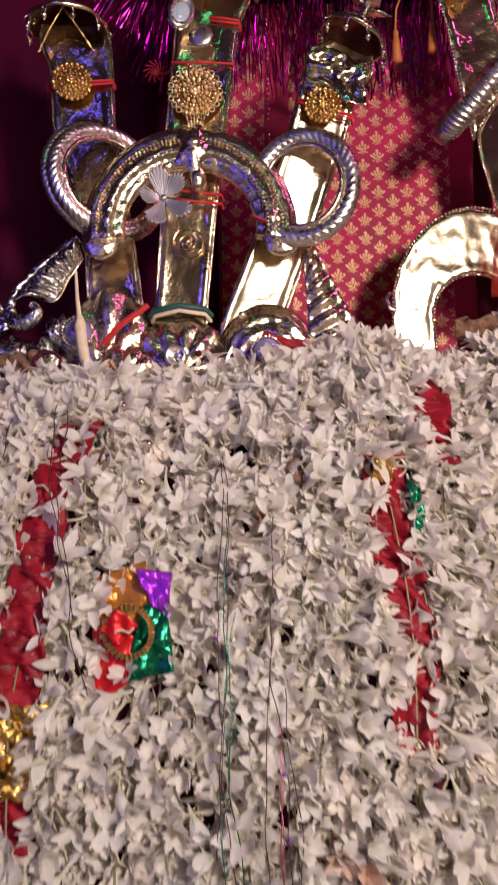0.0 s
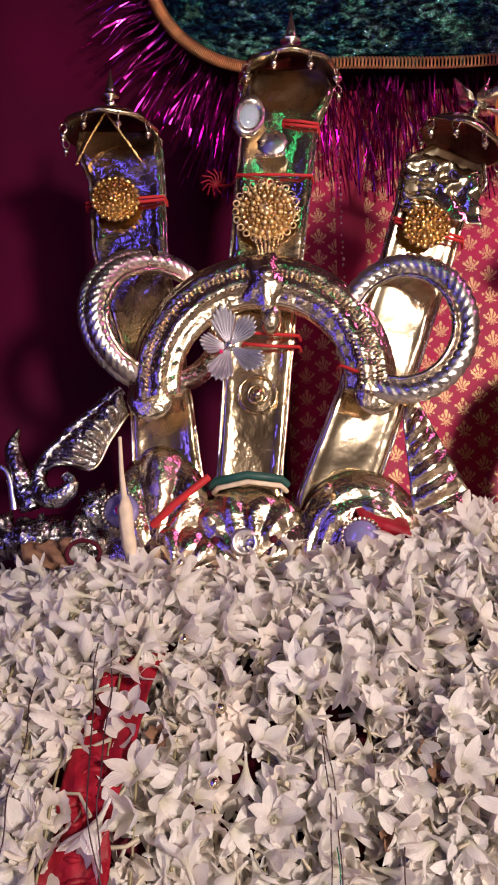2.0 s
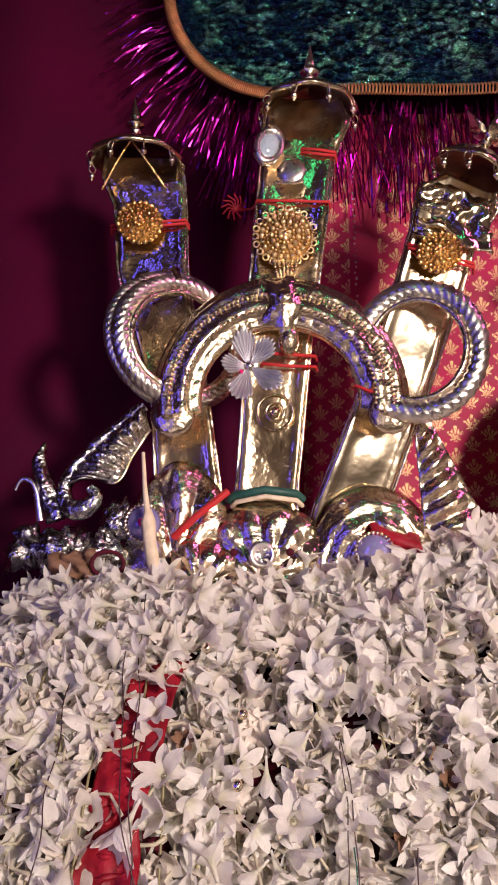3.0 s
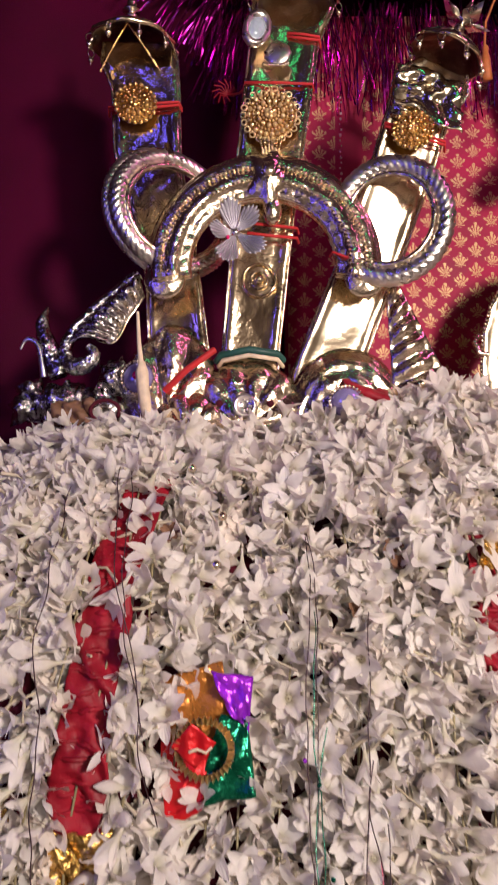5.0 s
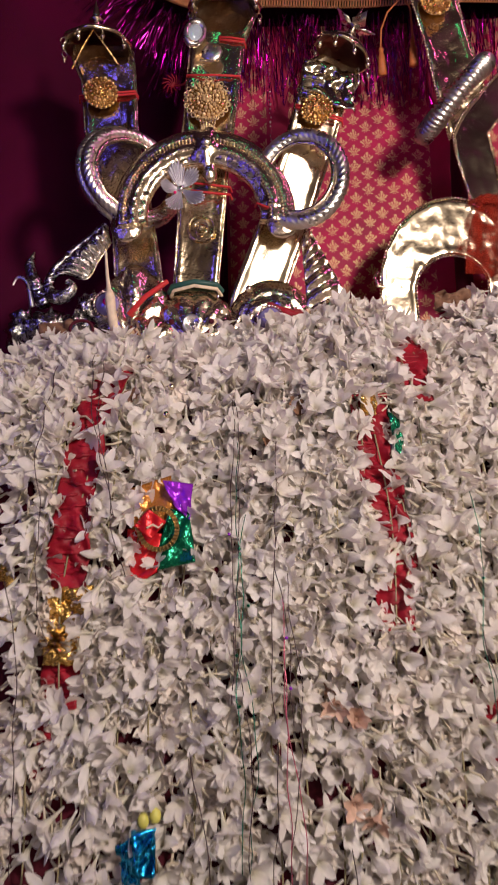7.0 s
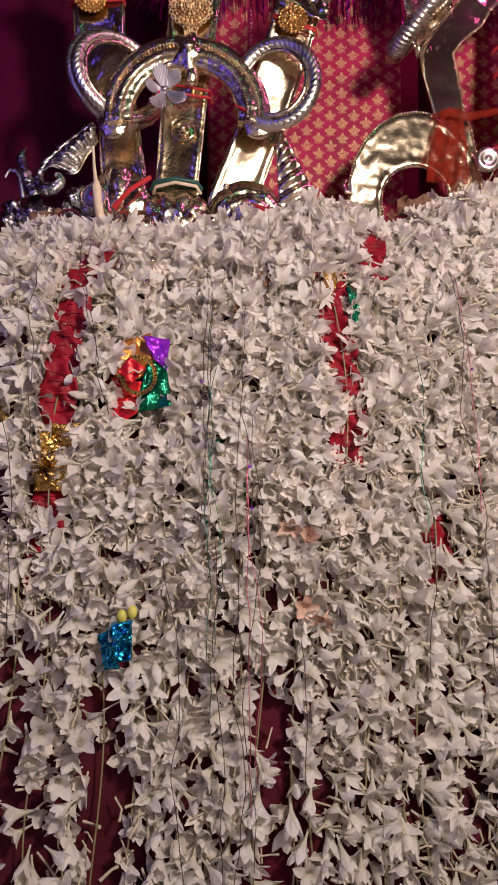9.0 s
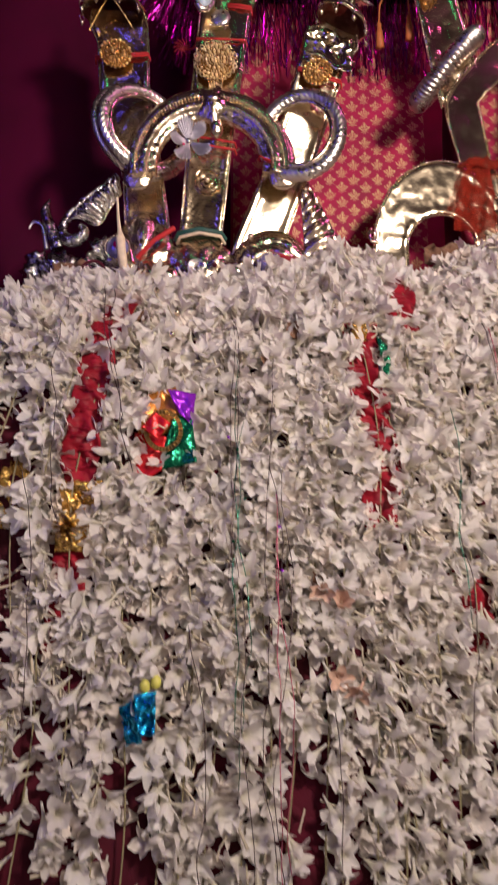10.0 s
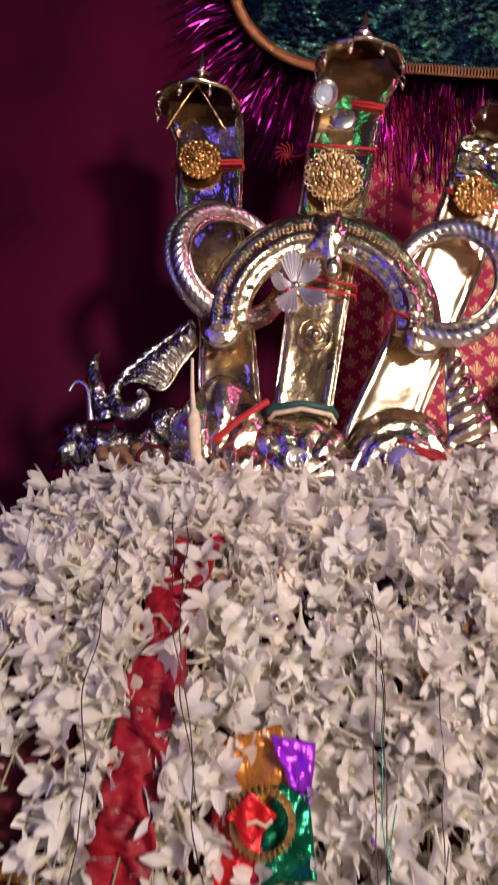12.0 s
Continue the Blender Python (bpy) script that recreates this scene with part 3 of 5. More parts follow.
def plate_geo(rows, steps=40, rim=0.0022, dent=0.0016, seed=0.0, across=15, skew=0.0, pitch=0.0, z0=0.0):
    g, out = Geo(), []
    for xl, xr, zl, zr, y in plate_rows(rows, steps):
        line = []
        for j in range(across):
            u = j / (across - 1)
            x, z = xl + (xr - xl) * u, zl + (zr - zl) * u
            ridge = rim * (math.exp(-((u - 0.07) / 0.03) ** 2) + math.exp(-((u - 0.93) / 0.03) ** 2) + 0.6 * math.exp(-((u - 0.16) / 0.02) ** 2) + 0.6 * math.exp(-((u - 0.84) / 0.02) ** 2))
            line.append((x + 0.0008 * wob(x, seed, z, 60), y + skew * (x - 0.5 * (xl + xr)) + pitch * (z - z0) - ridge + dent * wob(x + seed, 0, z, 32) + 0.6 * dent * wob(x, seed, z, 90), z))
        out.append(line)
    return g.grid(out)


def edge_lines(rows, steps, pitch=0.0, z0=0.0):
    r = plate_rows(rows, steps)
    return [Vector((a[0], a[4] - 0.001 + pitch * (a[2] - z0), a[2])) for a in r], [Vector((a[1], a[4] - 0.001 + pitch * (a[3] - z0), a[3])) for a in r]


def add_edges(owner, rows, beads=False, pitch=0.0, z0=0.0):
    for line in edge_lines(rows, 44, pitch, z0):
        if beads:
            g = Geo()
            for p in resample(line, 0.0052):
                g.ball(p + Vector((0, -0.001, 0)), 0.0022, 6, 4)
            part("beaded_edge", g, SILVER_FINE, owner)
        else:
            part("rolled_edge", Geo().tube(line, 0.0016, 6, section=lambda i, a: 1 + 0.25 * math.sin(i * 2.1)), SILVER_FINE, owner)


def rope_ring_geo(radius, minor, twists, m, squash=1.0, seg=180, lobes=3, carve=0.13):
    g, rows = Geo(), []
    for i in range(seg):
        u = 2 * math.pi * i / seg
        row = []
        for k in range(20):
            v = 2 * math.pi * k / 20
            r = minor * (1 + carve * math.cos(twists * u + lobes * v))
            d = radius + r * math.cos(v)
            row.append(m @ Vector((d * math.cos(u), d * math.sin(u) * squash, r * math.sin(v))))
        rows.append(row)
    return g.grid(rows, True, True)


def cap(owner, x, y, z, r=0.052, lean=0.0, lift=0.0, star=False):
    """An umbrella-shaped cap with a spike and bead drops round its rim."""
    m = Matrix.Translation((x, y, z)) @ Matrix.Rotation(lean, 4, "Y") @ Matrix.Rotation(lift, 4, "X")
    wave = lambda a, k: 1 + (0.03 * math.cos(8 * a) if k < 3 else 0)
    top = Geo().lathe([(r * 0.93, -0.0015), (r, 0.0), (r * 0.97, 0.003), (r * 0.7, 0.014), (r * 0.4, 0.022), (r * 0.16, 0.027), (r * 0.1, 0.031), (1e-5, 0.031)], 32, m, wave)
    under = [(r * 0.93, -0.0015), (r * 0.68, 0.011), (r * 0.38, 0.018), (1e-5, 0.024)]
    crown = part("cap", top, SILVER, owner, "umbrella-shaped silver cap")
    # The underside gets its own darker brown metal.
    part("cap_lining", Geo().lathe(list(reversed(under)), 32, m), CAP_BROWN, crown, "dark brown metal underside")
    s = Geo().lathe([(0.0035, 0.029), (0.006, 0.032), (0.0065, 0.036), (0.003, 0.039), (0.011, 0.0405), (0.011, 0.0415), (0.004, 0.043), (0.0062, 0.048), (0.0048, 0.055), (0.002, 0.066), (1e-5, 0.075)], 12, m)
    part("finial", s, SILVER_FINE, crown, "pointed silver spike")
    if star:
        for k in range(4):
            a = k * math.pi / 2 + 0.4
            g = Geo()
            tip = Vector((0.034 * math.cos(a), 0.034 * math.sin(a), 0.052))
            side = Vector((-math.sin(a), math.cos(a), 0)) * 0.011
            mid = tip * 0.45 + Vector((0, 0, 0.02))
            g.grid([[m @ Vector((0, 0, 0.040)), m @ Vector((0, 0, 0.042))], [m @ (mid - side), m @ (mid + side)], [m @ tip, m @ (tip * 1.01)]])
            part("star_leaf", g, SILVER_DULL, crown, thick=0.001)
    for k in range(9):
        a = 2 * math.pi * k / 9 + 0.2
        p = m @ Vector((r * 0.98 * math.cos(a), r * 0.98 * math.sin(a), 0))
        g = Geo()
        c = p + Vector((0, 0, -0.0055))
        g.tube([c + Vector((math.cos(b) * 0.0042 * math.sin(a + 1), math.cos(b) * 0.0042 * math.cos(a + 1), 0.005 * math.sin(b))) for b in (2 * math.pi * i / 12 for i in range(12))], 0.0008, 5, True)
        g.ball(c + Vector((0, 0, -0.0085)), 0.0036, 8, 6)
        g.ball(c + Vector((0, 0, -0.0132)), 0.0016, 6, 4)
        part("bead_drop", g, SILVER_FINE, crown)
    return crown


def medallion(owner, x, y, z, r, turn=0.0, tilt=0.0, rings=4, mat=GOLD, pendant=False):
    m = at(x, y, z, turn, tilt)
    g = Geo().lathe([(1e-5, 0.0045), (r * 0.2, 0.004), (r * 0.55, 0.0022), (r * 0.9, 0.001), (r, 0.0), (r * 0.98, -0.0022), (1e-5, -0.0022)], 28, m)
    disc = part("medallion", g, GOLD_DARK, owner, "round gilt filigree medallion")
    g = Geo()
    for k in range(1, rings + 1):
        rr = r * (0.96 * k / rings)
        n = max(6, int(2 * math.pi * rr / (0.0066 if k % 2 else 0.0040)))
        h = 0.0045 * (1 - (k / rings) ** 1.5) + 0.0014
        for i in range(n):
            a = 2 * math.pi * (i + 0.5 * (k % 2)) / n
            g.ball(m @ Vector((rr * math.cos(a), rr * math.sin(a), h)), 0.0029 if k % 2 else 0.0015, 7, 5)
    g.ball(m @ Vector((0, 0, 0.006)), r * 0.13, 10, 6)
    tagged(part("granule", g, mat, disc), kind="stuff")
    if pendant:
        g = Geo()
        for i in range(22):
            a = math.pi * 2 * i / 22
            rr = r * 1.03
            ring = [m @ Vector((rr * math.cos(a) + 0.0034 * math.cos(b), rr * math.sin(a) + 0.0034 * math.sin(b), 0.0012)) for b in (2 * math.pi * q / 9 for q in range(9))]
            g.tube(ring, 0.0009, 5, True)
        part("loop_border", g, mat, disc)
        for k in range(6):
            g = Geo()
            x0 = x + (k - 2.5) * 0.0048
            ln = 0.031 - 0.003 * abs(k - 2.5)
            for i in range(int(ln / 0.003)):
                g.ball((x0 + 0.0005 * (i % 2) - (k - 2.5) * 0.00025 * i, y - 0.003, z - r * 0.95 - i * 0.003), 0.0017, 6, 4)
            g.ball((x0, y - 0.003, z - r * 0.95 - ln), 0.0026, 7, 5)
            part("chain_drop", g, mat, disc)
    return disc


def thread_band(owner, a, b, n=2, gap=0.007, r=0.0017, mat=None, label="red thread"):
    a, b = Vector(a), Vector(b)
    for k in range(n):
        off = Vector((0, 0, -k * gap))
        mid = a.lerp(b, 0.5) + off + Vector((0, -0.002, -0.001 * k))
        part("thread", Geo().tube([a + off + Vector((0, 0.012, 0)), a + off + Vector((0.002, 0, 0)), mid, b + off + Vector((-0.002, 0, 0.001)), b + off + Vector((0, 0.012, 0))], r, 6), mat or THREAD_RED, owner, label)


def gem(owner, x, y, z, r, mat, beads=True, dot=None, name="gem", label="violet glass gem in a beaded silver rim"):
    m = at(x, y, z)
    stone = part(name, Geo().lathe([(r * 0.92, -0.004), (r * 0.9, 0.001), (r * 0.72, 0.006), (r * 0.4, 0.0092), (1e-5, 0.0102)], 24, m), mat, owner, label)
    rim = Geo()
    if beads:
        n = int(2 * math.pi * r / 0.0042)
        for i in range(n):
            a = 2 * math.pi * i / n
            rim.ball(m @ Vector((r * math.cos(a), r * math.sin(a), 0.001)), 0.0021, 6, 4)
    else:
        rim.lathe([(r * 0.9, 0.0), (r * 0.95, 0.003), (r * 1.06, 0.003), (r * 1.1, 0.0), (r * 1.06, -0.004)], 24, m)
    part("bezel", rim, SILVER_FINE, stone)
    if dot:
        part("stone", Geo().ball((x, y - 0.0105, z), r * 0.26, 8, 6), dot, stone, "small red stone")
    return stone


# The three upright plaques
left = thing("silver_plaque", "upright beaten silver plaque with a spiked cap and gilt rosette", "shrine ornament", "silver plaques")
rows = [(-0.196, -0.124, 1.64, 1.64, 0.895), (-0.200, -0.130, 1.77, 1.77, 0.893), (-0.205, -0.143, 1.86, 1.865, 0.892), (-0.246, -0.166, 2.01, 2.005, 0.890), (-0.250, -0.168, 2.09, 2.088, 0.887), (-0.264, -0.170, 2.125, 2.122, 0.884), (-0.262, -0.178, 2.150, 2.148, 0.884)]
part("plate", plate_geo(rows, 60, seed=1.0), SILVER, left, thick=0.0022)
add_edges(left, rows)
cap(left, -0.226, 0.878, 2.142, 0.053, 0.0, 0.10)
for sx in (-1, 1):
    part("gable_fold", Geo().tube([(-0.226, 0.852, 2.152), (-0.226 + sx * 0.018, 0.860, 2.128), (-0.226 + sx * 0.036, 0.872, 2.104)], 0.0014, 6), GOLD, left)
medallion(left, -0.219, 0.874, 2.064, 0.0245, 0.15, 0, 5)
thread_band(left, (-0.255, 0.884, 2.066), (-0.166, 0.880, 2.068), 2, 0.004)

middle = thing("silver_plaque", "tall silver plaque with a large gilt pendant medallion", "shrine ornament", "silver plaques")
rows = [(-0.118, -0.050, 1.64, 1.64, 0.892), (-0.114, -0.049, 1.76, 1.76, 0.888), (-0.099, -0.029, 1.945, 1.943, 0.872), (-0.097, -0.022, 1.988, 1.986, 0.868), (-0.083, -0.003, 2.13, 2.125, 0.862), (-0.080, 0.016, 2.175, 2.17, 0.860), (-0.068, 0.006, 2.20, 2.198, 0.860)]
part("plate", plate_geo(rows, 70, seed=4.0, dent=0.0020), SILVER, middle, thick=0.0022)
add_edges(middle, rows)
cap(middle, -0.030, 0.856, 2.184, 0.054, 0.05, 0.10)
medallion(middle, -0.058, 0.850, 2.032, 0.0305, 0.0, 0, 6, GOLD_PALE, pendant=True)
thread_band(middle, (-0.090, 0.860, 2.079), (-0.008, 0.858, 2.073), 1)
thread_band(middle, (-0.040, 0.858, 2.138), (0.000, 0.856, 2.130), 2, 0.004)
thread_band(middle, (-0.085, 0.850, 1.904), (-0.026, 0.866, 1.903), 2, 0.0115, 0.0019)
rosette = Geo()
for rr, hh in ((0.0190, 0.0006), (0.0095, 0.0014)):
    ring = [at(-0.071, 0.874, 1.846) @ Vector((rr * math.cos(b), rr * math.sin(b), hh)) for b in (2 * math.pi * q / 24 for q in range(24))]
    rosette.tube(ring, 0.0013, 6, True)
rosette.ball((-0.071, 0.872, 1.846), 0.0058, 10, 6)
part("embossed_rosette", rosette, SILVER, middle)
oval = at(-0.074, 0.836, 2.128, 0.35) @ Matrix.Rotation(-0.35, 4, "Z") @ Matrix.Diagonal((0.72, 1.1, 1, 1))
brooch = part("oval_brooch", Geo().lathe([(0.0125, 0.002), (0.0150, 0.005), (0.0190, 0.006), (0.0222, 0.003), (0.0215, -0.002), (1e-5, -0.002)], 28, oval, lambda a, k: 1 + 0.02 * math.cos(20 * a)), SILVER_DULL, middle, "oval silver brooch with a pale stone")
part("stone", Geo().lathe([(0.0128, 0.002), (0.0110, 0.0052), (0.006, 0.0062), (1e-5, 0.0064)], 24, oval), GEM_ICE, brooch, "pale blue-white stone")
pend = at(-0.050, 0.846, 2.104, -0.1) @ Matrix.Diagonal((0.85, 0.8, 0.6, 1))
locket = part("locket", Geo().lathe([(1e-5, 0.006), (0.010, 0.0055), (0.016, 0.003), (0.0185, 0.0), (0.017, -0.003)], 22, pend, lambda a, k: 1 + 0.06 * math.cos(9 * a)), SILVER_DULL, middle, "small pale silver locket")
pearl = Geo().ball((0, 0, 0), 0.0018, 6, 4).mesh("bead", SILVER_FINE)
for i in range(11):
    bead = new("bead", pearl)
    bead.location, bead.parent = (-0.066 + i * 0.0028, 0.843, 2.0905 - 0.002 * math.sin(i * 0.31)), locket

right = thing("silver_plaque", "leaning plaque of crumpled silver foil with a starry cap", "shrine ornament", "silver plaques")
rows = [(-0.0619, 0.0203, 1.6387, 1.6387, 0.912), (-0.0305, 0.0496, 1.7509, 1.7549, 0.899), (0.0151, 0.0882, 1.8602, 1.8572, 0.885), (0.0554, 0.1269, 1.974, 1.97, 0.861), (0.0726, 0.1415, 2.0312, 2.0196, 0.85), (0.0826, 0.1637, 2.078, 2.049, 0.845), (0.1113, 0.1634, 2.0928, 2.0706, 0.844)]
part("plate", plate_geo(rows, 70, seed=7.0, dent=0.0012, skew=0.13), SILVER_SMOOTH, right, thick=0.0022)
add_edges(right, rows)
wrap = Geo()
wrap.grid([[(0.074 + 0.012 * i / 19 + (0.080 - 0.010 * i / 19) * j / 19 + 0.004 * wob(i, j, 5, 0.6), 0.834 + 0.010 * abs(wob(i, j, 0, 0.17)) * 2, 2.024 + 0.062 * i / 19 - 0.024 * j / 19 + 0.004 * wob(j, i, 2, 0.5)) for j in range(20)] for i in range(20)])
part("foil_wrap", wrap, SILVER_SMOOTH, right, "crumpled glassy silver foil", thick=0.0008)
cap(right, 0.140, 0.842, 2.094, 0.044, 0.45, 0.12, True)
medallion(right, 0.0996, 0.836, 2.003, 0.0220, -0.1, 0, 5)
thread_band(right, (0.069, 0.844, 2.017), (0.138, 0.842, 1.991), 2, 0.004)
thread_band(right, (0.008, 0.836, 1.864), (0.080, 0.846, 1.838), 1, r=0.0015)


# The horseshoe arch over the plaques
def arch_geo(cx, y, cz, radius, half, depth, a0, a1, steps=150, seg=42):
    g, rows = Geo(), []
    for i in range(steps + 1):
        th = math.radians(a0 + (a1 - a0) * i / steps)
        taper = 1 - 0.12 * abs(math.cos(th))
        row = []
        for k in range(seg):
            v = 2 * math.pi * k / seg
            rib = 1 + 0.12 * math.cos(7 * v)
            scroll = 0.0003 * math.sin(th * 36 + 2 * math.sin(v * 3)) * math.exp(-((math.sin(v) - 0.8) / 0.5) ** 2)
            rr = radius + half * taper * rib * math.cos(v)
            row.append((cx + rr * math.cos(th), y - depth * rib * math.sin(v) - scroll, cz + rr * math.sin(th) * 0.985))
        rows.append(row)
    g.grid(rows, False, True)
    g.fan(list(reversed(rows[0]))), g.fan(rows[-1])
    return g


arch = thing("silver_arch", "chased silver horseshoe arch tied in front of the plaques", "shrine ornament")
part("arch_band", arch_geo(-0.066, 0.848, 1.853, 0.1045, 0.0270, 0.0135, 188, -8), SILVER_FINE, arch)
for row_r, size in ((0.1125, 0.0021), (0.0955, 0.0020)):
    n = 74 if row_r > 0.1 else 62
    pearl = Geo().ball((0, 0, 0), size, 7, 5).mesh("bead", SILVER)
    for i in range(n):
        th = math.radians(184 - 188 * i / (n - 1))
        if abs(th - math.pi / 2) > 0.12:
            bead = new("bead", pearl)
            bead.location, bead.parent = (-0.066 + row_r * math.cos(th), 0.8340, 1.853 + row_r * 0.985 * math.sin(th)), arch
for x in (-0.176, 0.046):
    end = part("rounded_end", Geo().ball((x, 0.850, 1.840), 0.0235, 18, 9).move(Matrix.Translation((x, 0.850, 0)) @ Matrix.Diagonal((1, 0.32, 1, 1)) @ Matrix.Translation((-x, -0.850, 0))), SILVER_FINE, arch)
    part("rivet", Geo().lathe([(0.0085, -0.002), (0.0085, 0.001), (0.007, 0.0025), (0.004, 0.0028), (1e-5, 0.0028)], 16, at(x - 0.004, 0.8425, 1.842)), SILVER, end)
hub = part("hub_leaf", Geo().lathe([(1e-5, 0.007), (0.010, 0.006), (0.018, 0.003), (0.024, -0.002)], 24, at(-0.062, 0.836, 1.952) @ Matrix.Diagonal((0.9, 1.25, 1, 1)), lambda a, k: 1 + 0.16 * math.cos(5 * a + 0.6)), SILVER_FINE, arch)
part("rivet", Geo().lathe([(0.0075, 0.004), (0.0075, 0.0085), (0.006, 0.0100), (1e-5, 0.0102)], 16, at(-0.060, 0.836, 1.957)), SILVER_FINE, hub)
part("leaf_drop", Geo().ball((-0.056, 0.846, 1.917), 0.011, 14, 10, 1.6), SILVER_FINE, arch)

# Bangles slipped over the outer plaques
bangle = thing("silver_bangle", "pair of twisted silver rope bangles hung over a plaque", "bangle", "silver bangles")
part("rope_ring", rope_ring_geo(0.0710, 0.0062, 68, at(-0.174, 0.874, 1.926, 0.62, 0.0) @ Matrix.Diagonal((1.1, 1, 1, 1)), 1.0, 420, 6), SILVER_DULL, bangle)
part("rope_ring", rope_ring_geo(0.0630, 0.0085, 50, at(-0.168, 0.860, 1.921, 0.62, 0.0) @ Matrix.Diagonal((1.1, 1, 1, 1)), 1.0, 360, 6), SILVER_DULL, bangle)
part("inner_band", rope_ring_geo(0.0535, 0.0035, 150, at(-0.166, 0.854, 1.919, 0.62, 0.0) @ Matrix.Diagonal((1.1, 1, 1, 1)), 1.0, 300), SILVER_FINE, bangle)
part("clasp", Geo().tube([(-0.180, 0.868, 2.001), (-0.175, 0.850, 1.997), (-0.171, 0.848, 1.984)], 0.0042, 8), SILVER_FINE, bangle)
bangle = thing("silver_bangle", "broad silver bangle with leaf chasing hung over the leaning plaque", "bangle", "silver bangles")
part("leaf_ring", rope_ring_geo(0.0592, 0.0100, 42, at(0.0735, 0.838, 1.900, -0.25, 0.0) @ Matrix.Diagonal((1, 1.08, 1, 1)), 1.0, 360, 5, 0.07), SILVER_DULL, bangle)
part("inner_band", rope_ring_geo(0.0478, 0.0030, 120, at(0.0715, 0.834, 1.900, -0.28, 0.0) @ Matrix.Diagonal((1, 1.08, 1, 1)), 1.0, 240), SILVER_FINE, bangle)


# Fluted metal flower on the arch
def metal_flower():
    b = thing("metal_flower", "fluted white-metal flower with five petals tied to the arch", "ornament")
    m = at(-0.096, 0.832, 1.884, 0.15)
    for k, (a, ln) in enumerate(((105, 0.033), (178, 0.026), (248, 0.036), (322, 0.034), (48, 0.028))):
        g, rows = Geo(), []
        for j in range(9):
            s = j / 8
            row = []
            for i in range(49):
                w = (i / 48 - 0.5)
                th = math.radians(a) + w * 0.95
                r = 0.003 + ln * s * (1 - 0.28 * (2 * abs(w)) ** 1.6 + 0.05 * math.cos(w * 44) * s)
                row.append(m @ Vector((r * math.cos(th), r * math.sin(th), 0.001 + 0.010 * s * s + 0.0024 * math.cos(w * 44) * s + 0.0012 * k + 0.003 * math.cos(w * 6) * s)))
            rows.append(row)
        part("petal", g.grid(rows), SILVER_MATT, b, thick=0.0008)
    part("boss", Geo().ball((-0.096, 0.829, 1.884), 0.0055, 10, 6), SILVER_DULL, b)
    part("stone", Geo().ball((-0.104, 0.826, 1.878), 0.0024, 6, 5), GEM_RED, b)


metal_flower()


# ---- embossed bases of the silver standards ----
def shell_geo(cx, y, cz, rx, rz, flutes, bulge, a0=-15, a1=195, radial=0.006, arcs=0.0, arc_n=4, pits=0.0):
    g, rows = Geo(), []
    for j in range(17):
        s = j / 16
        row = []
        for i in range(65):
            th = math.radians(a0 + (a1 - a0) * i / 64)
            y2 = y - bulge * math.sqrt(max(0, 1 - s * s)) - radial * s * abs(math.cos(flutes * th)) - arcs * (0.5 + 0.5 * math.cos(2 * math.pi * arc_n * s)) * (s > 0.2)
            x2, z2 = cx + rx * s * math.cos(th), cz + rz * s * math.sin(th)
            row.append((x2, y2 + 0.003 * wob(x2, 0, z2, 60), z2))
        rows.append(row)
    return g.grid(rows)


shell = thing("silver_shell", "fluted silver shell boss with a coin at its heart", "shrine ornament")
part("shell", shell_geo(-0.086, 0.890, 1.672, 0.076, 0.082, 7, 0.022), SILVER_FINE, shell, thick=0.002)
coin = part("coin", Geo().lathe([(1e-5, 0.002), (0.0085, 0.002), (0.0095, 0.0035), (0.0125, 0.0035), (0.0135, 0.001), (0.013, -0.004)], 24, at(-0.086, 0.858, 1.698)), SILVER_DULL, shell, "small pale coin")
g = Geo()
for i in range(7):
    a = i * 0.9
    g.ball(at(-0.086, 0.858, 1.698) @ Vector((0.0045 * math.cos(a), 0.0055 * math.sin(a), 0.002)), 0.0019, 6, 4)
part("relief", g, SILVER_DULL, coin)
for dx in (-0.028, 0.028):
    part("stud", Geo().ball((-0.086 + dx, 0.856, 1.700), 0.0042, 8, 6), MAROON, shell)
part("green_band", Geo().tube([(-0.120, 0.890, 1.755), (-0.114, 0.876, 1.759), (-0.082, 0.872, 1.764), (-0.050, 0.876, 1.760), (-0.044, 0.890, 1.756)], 0.0046, 8), GREEN_BAND, shell, "dark green fabric band")
part("white_band", Geo().tube([(-0.118, 0.890, 1.749), (-0.112, 0.873, 1.752), (-0.082, 0.868, 1.757), (-0.050, 0.873, 1.753), (-0.044, 0.890, 1.749)], 0.0026, 7), BEIGE, shell, "white cord")

dome = thing("silver_ribbed_dome", "ribbed silver dome boss beside the fluted shell", "shrine ornament")
part("dome", shell_geo(0.028, 0.892, 1.672, 0.072, 0.096, 3, 0.026, arcs=0.006, arc_n=5, radial=0.002), SILVER_FINE, dome, thick=0.002)
part("stud", Geo().ball((-0.004, 0.862, 1.748), 0.0055, 10, 6), SILVER_FINE, dome)
gem(dome, 0.025, 0.852, 1.700, 0.0185, GEM_VIOLET)
tuft, rnd = Geo(), random.Random(2)
rows = []
for i in range(10):
    rows.append([(0.022 + 0.05 * i / 9 + 0.003 * wob(i, j, 0, 0.9), 0.862 - 0.010 * math.sin(j * 0.9) + 0.004 * wob(i, j, 3, 0.8), 1.722 - 0.016 * i / 9 + 0.012 * (j / 5 - 0.5) * 2) for j in range(6)])
part("red_rag", tuft.grid(rows), SATIN_RED, dome, "scrap of red cloth", thick=0.001)

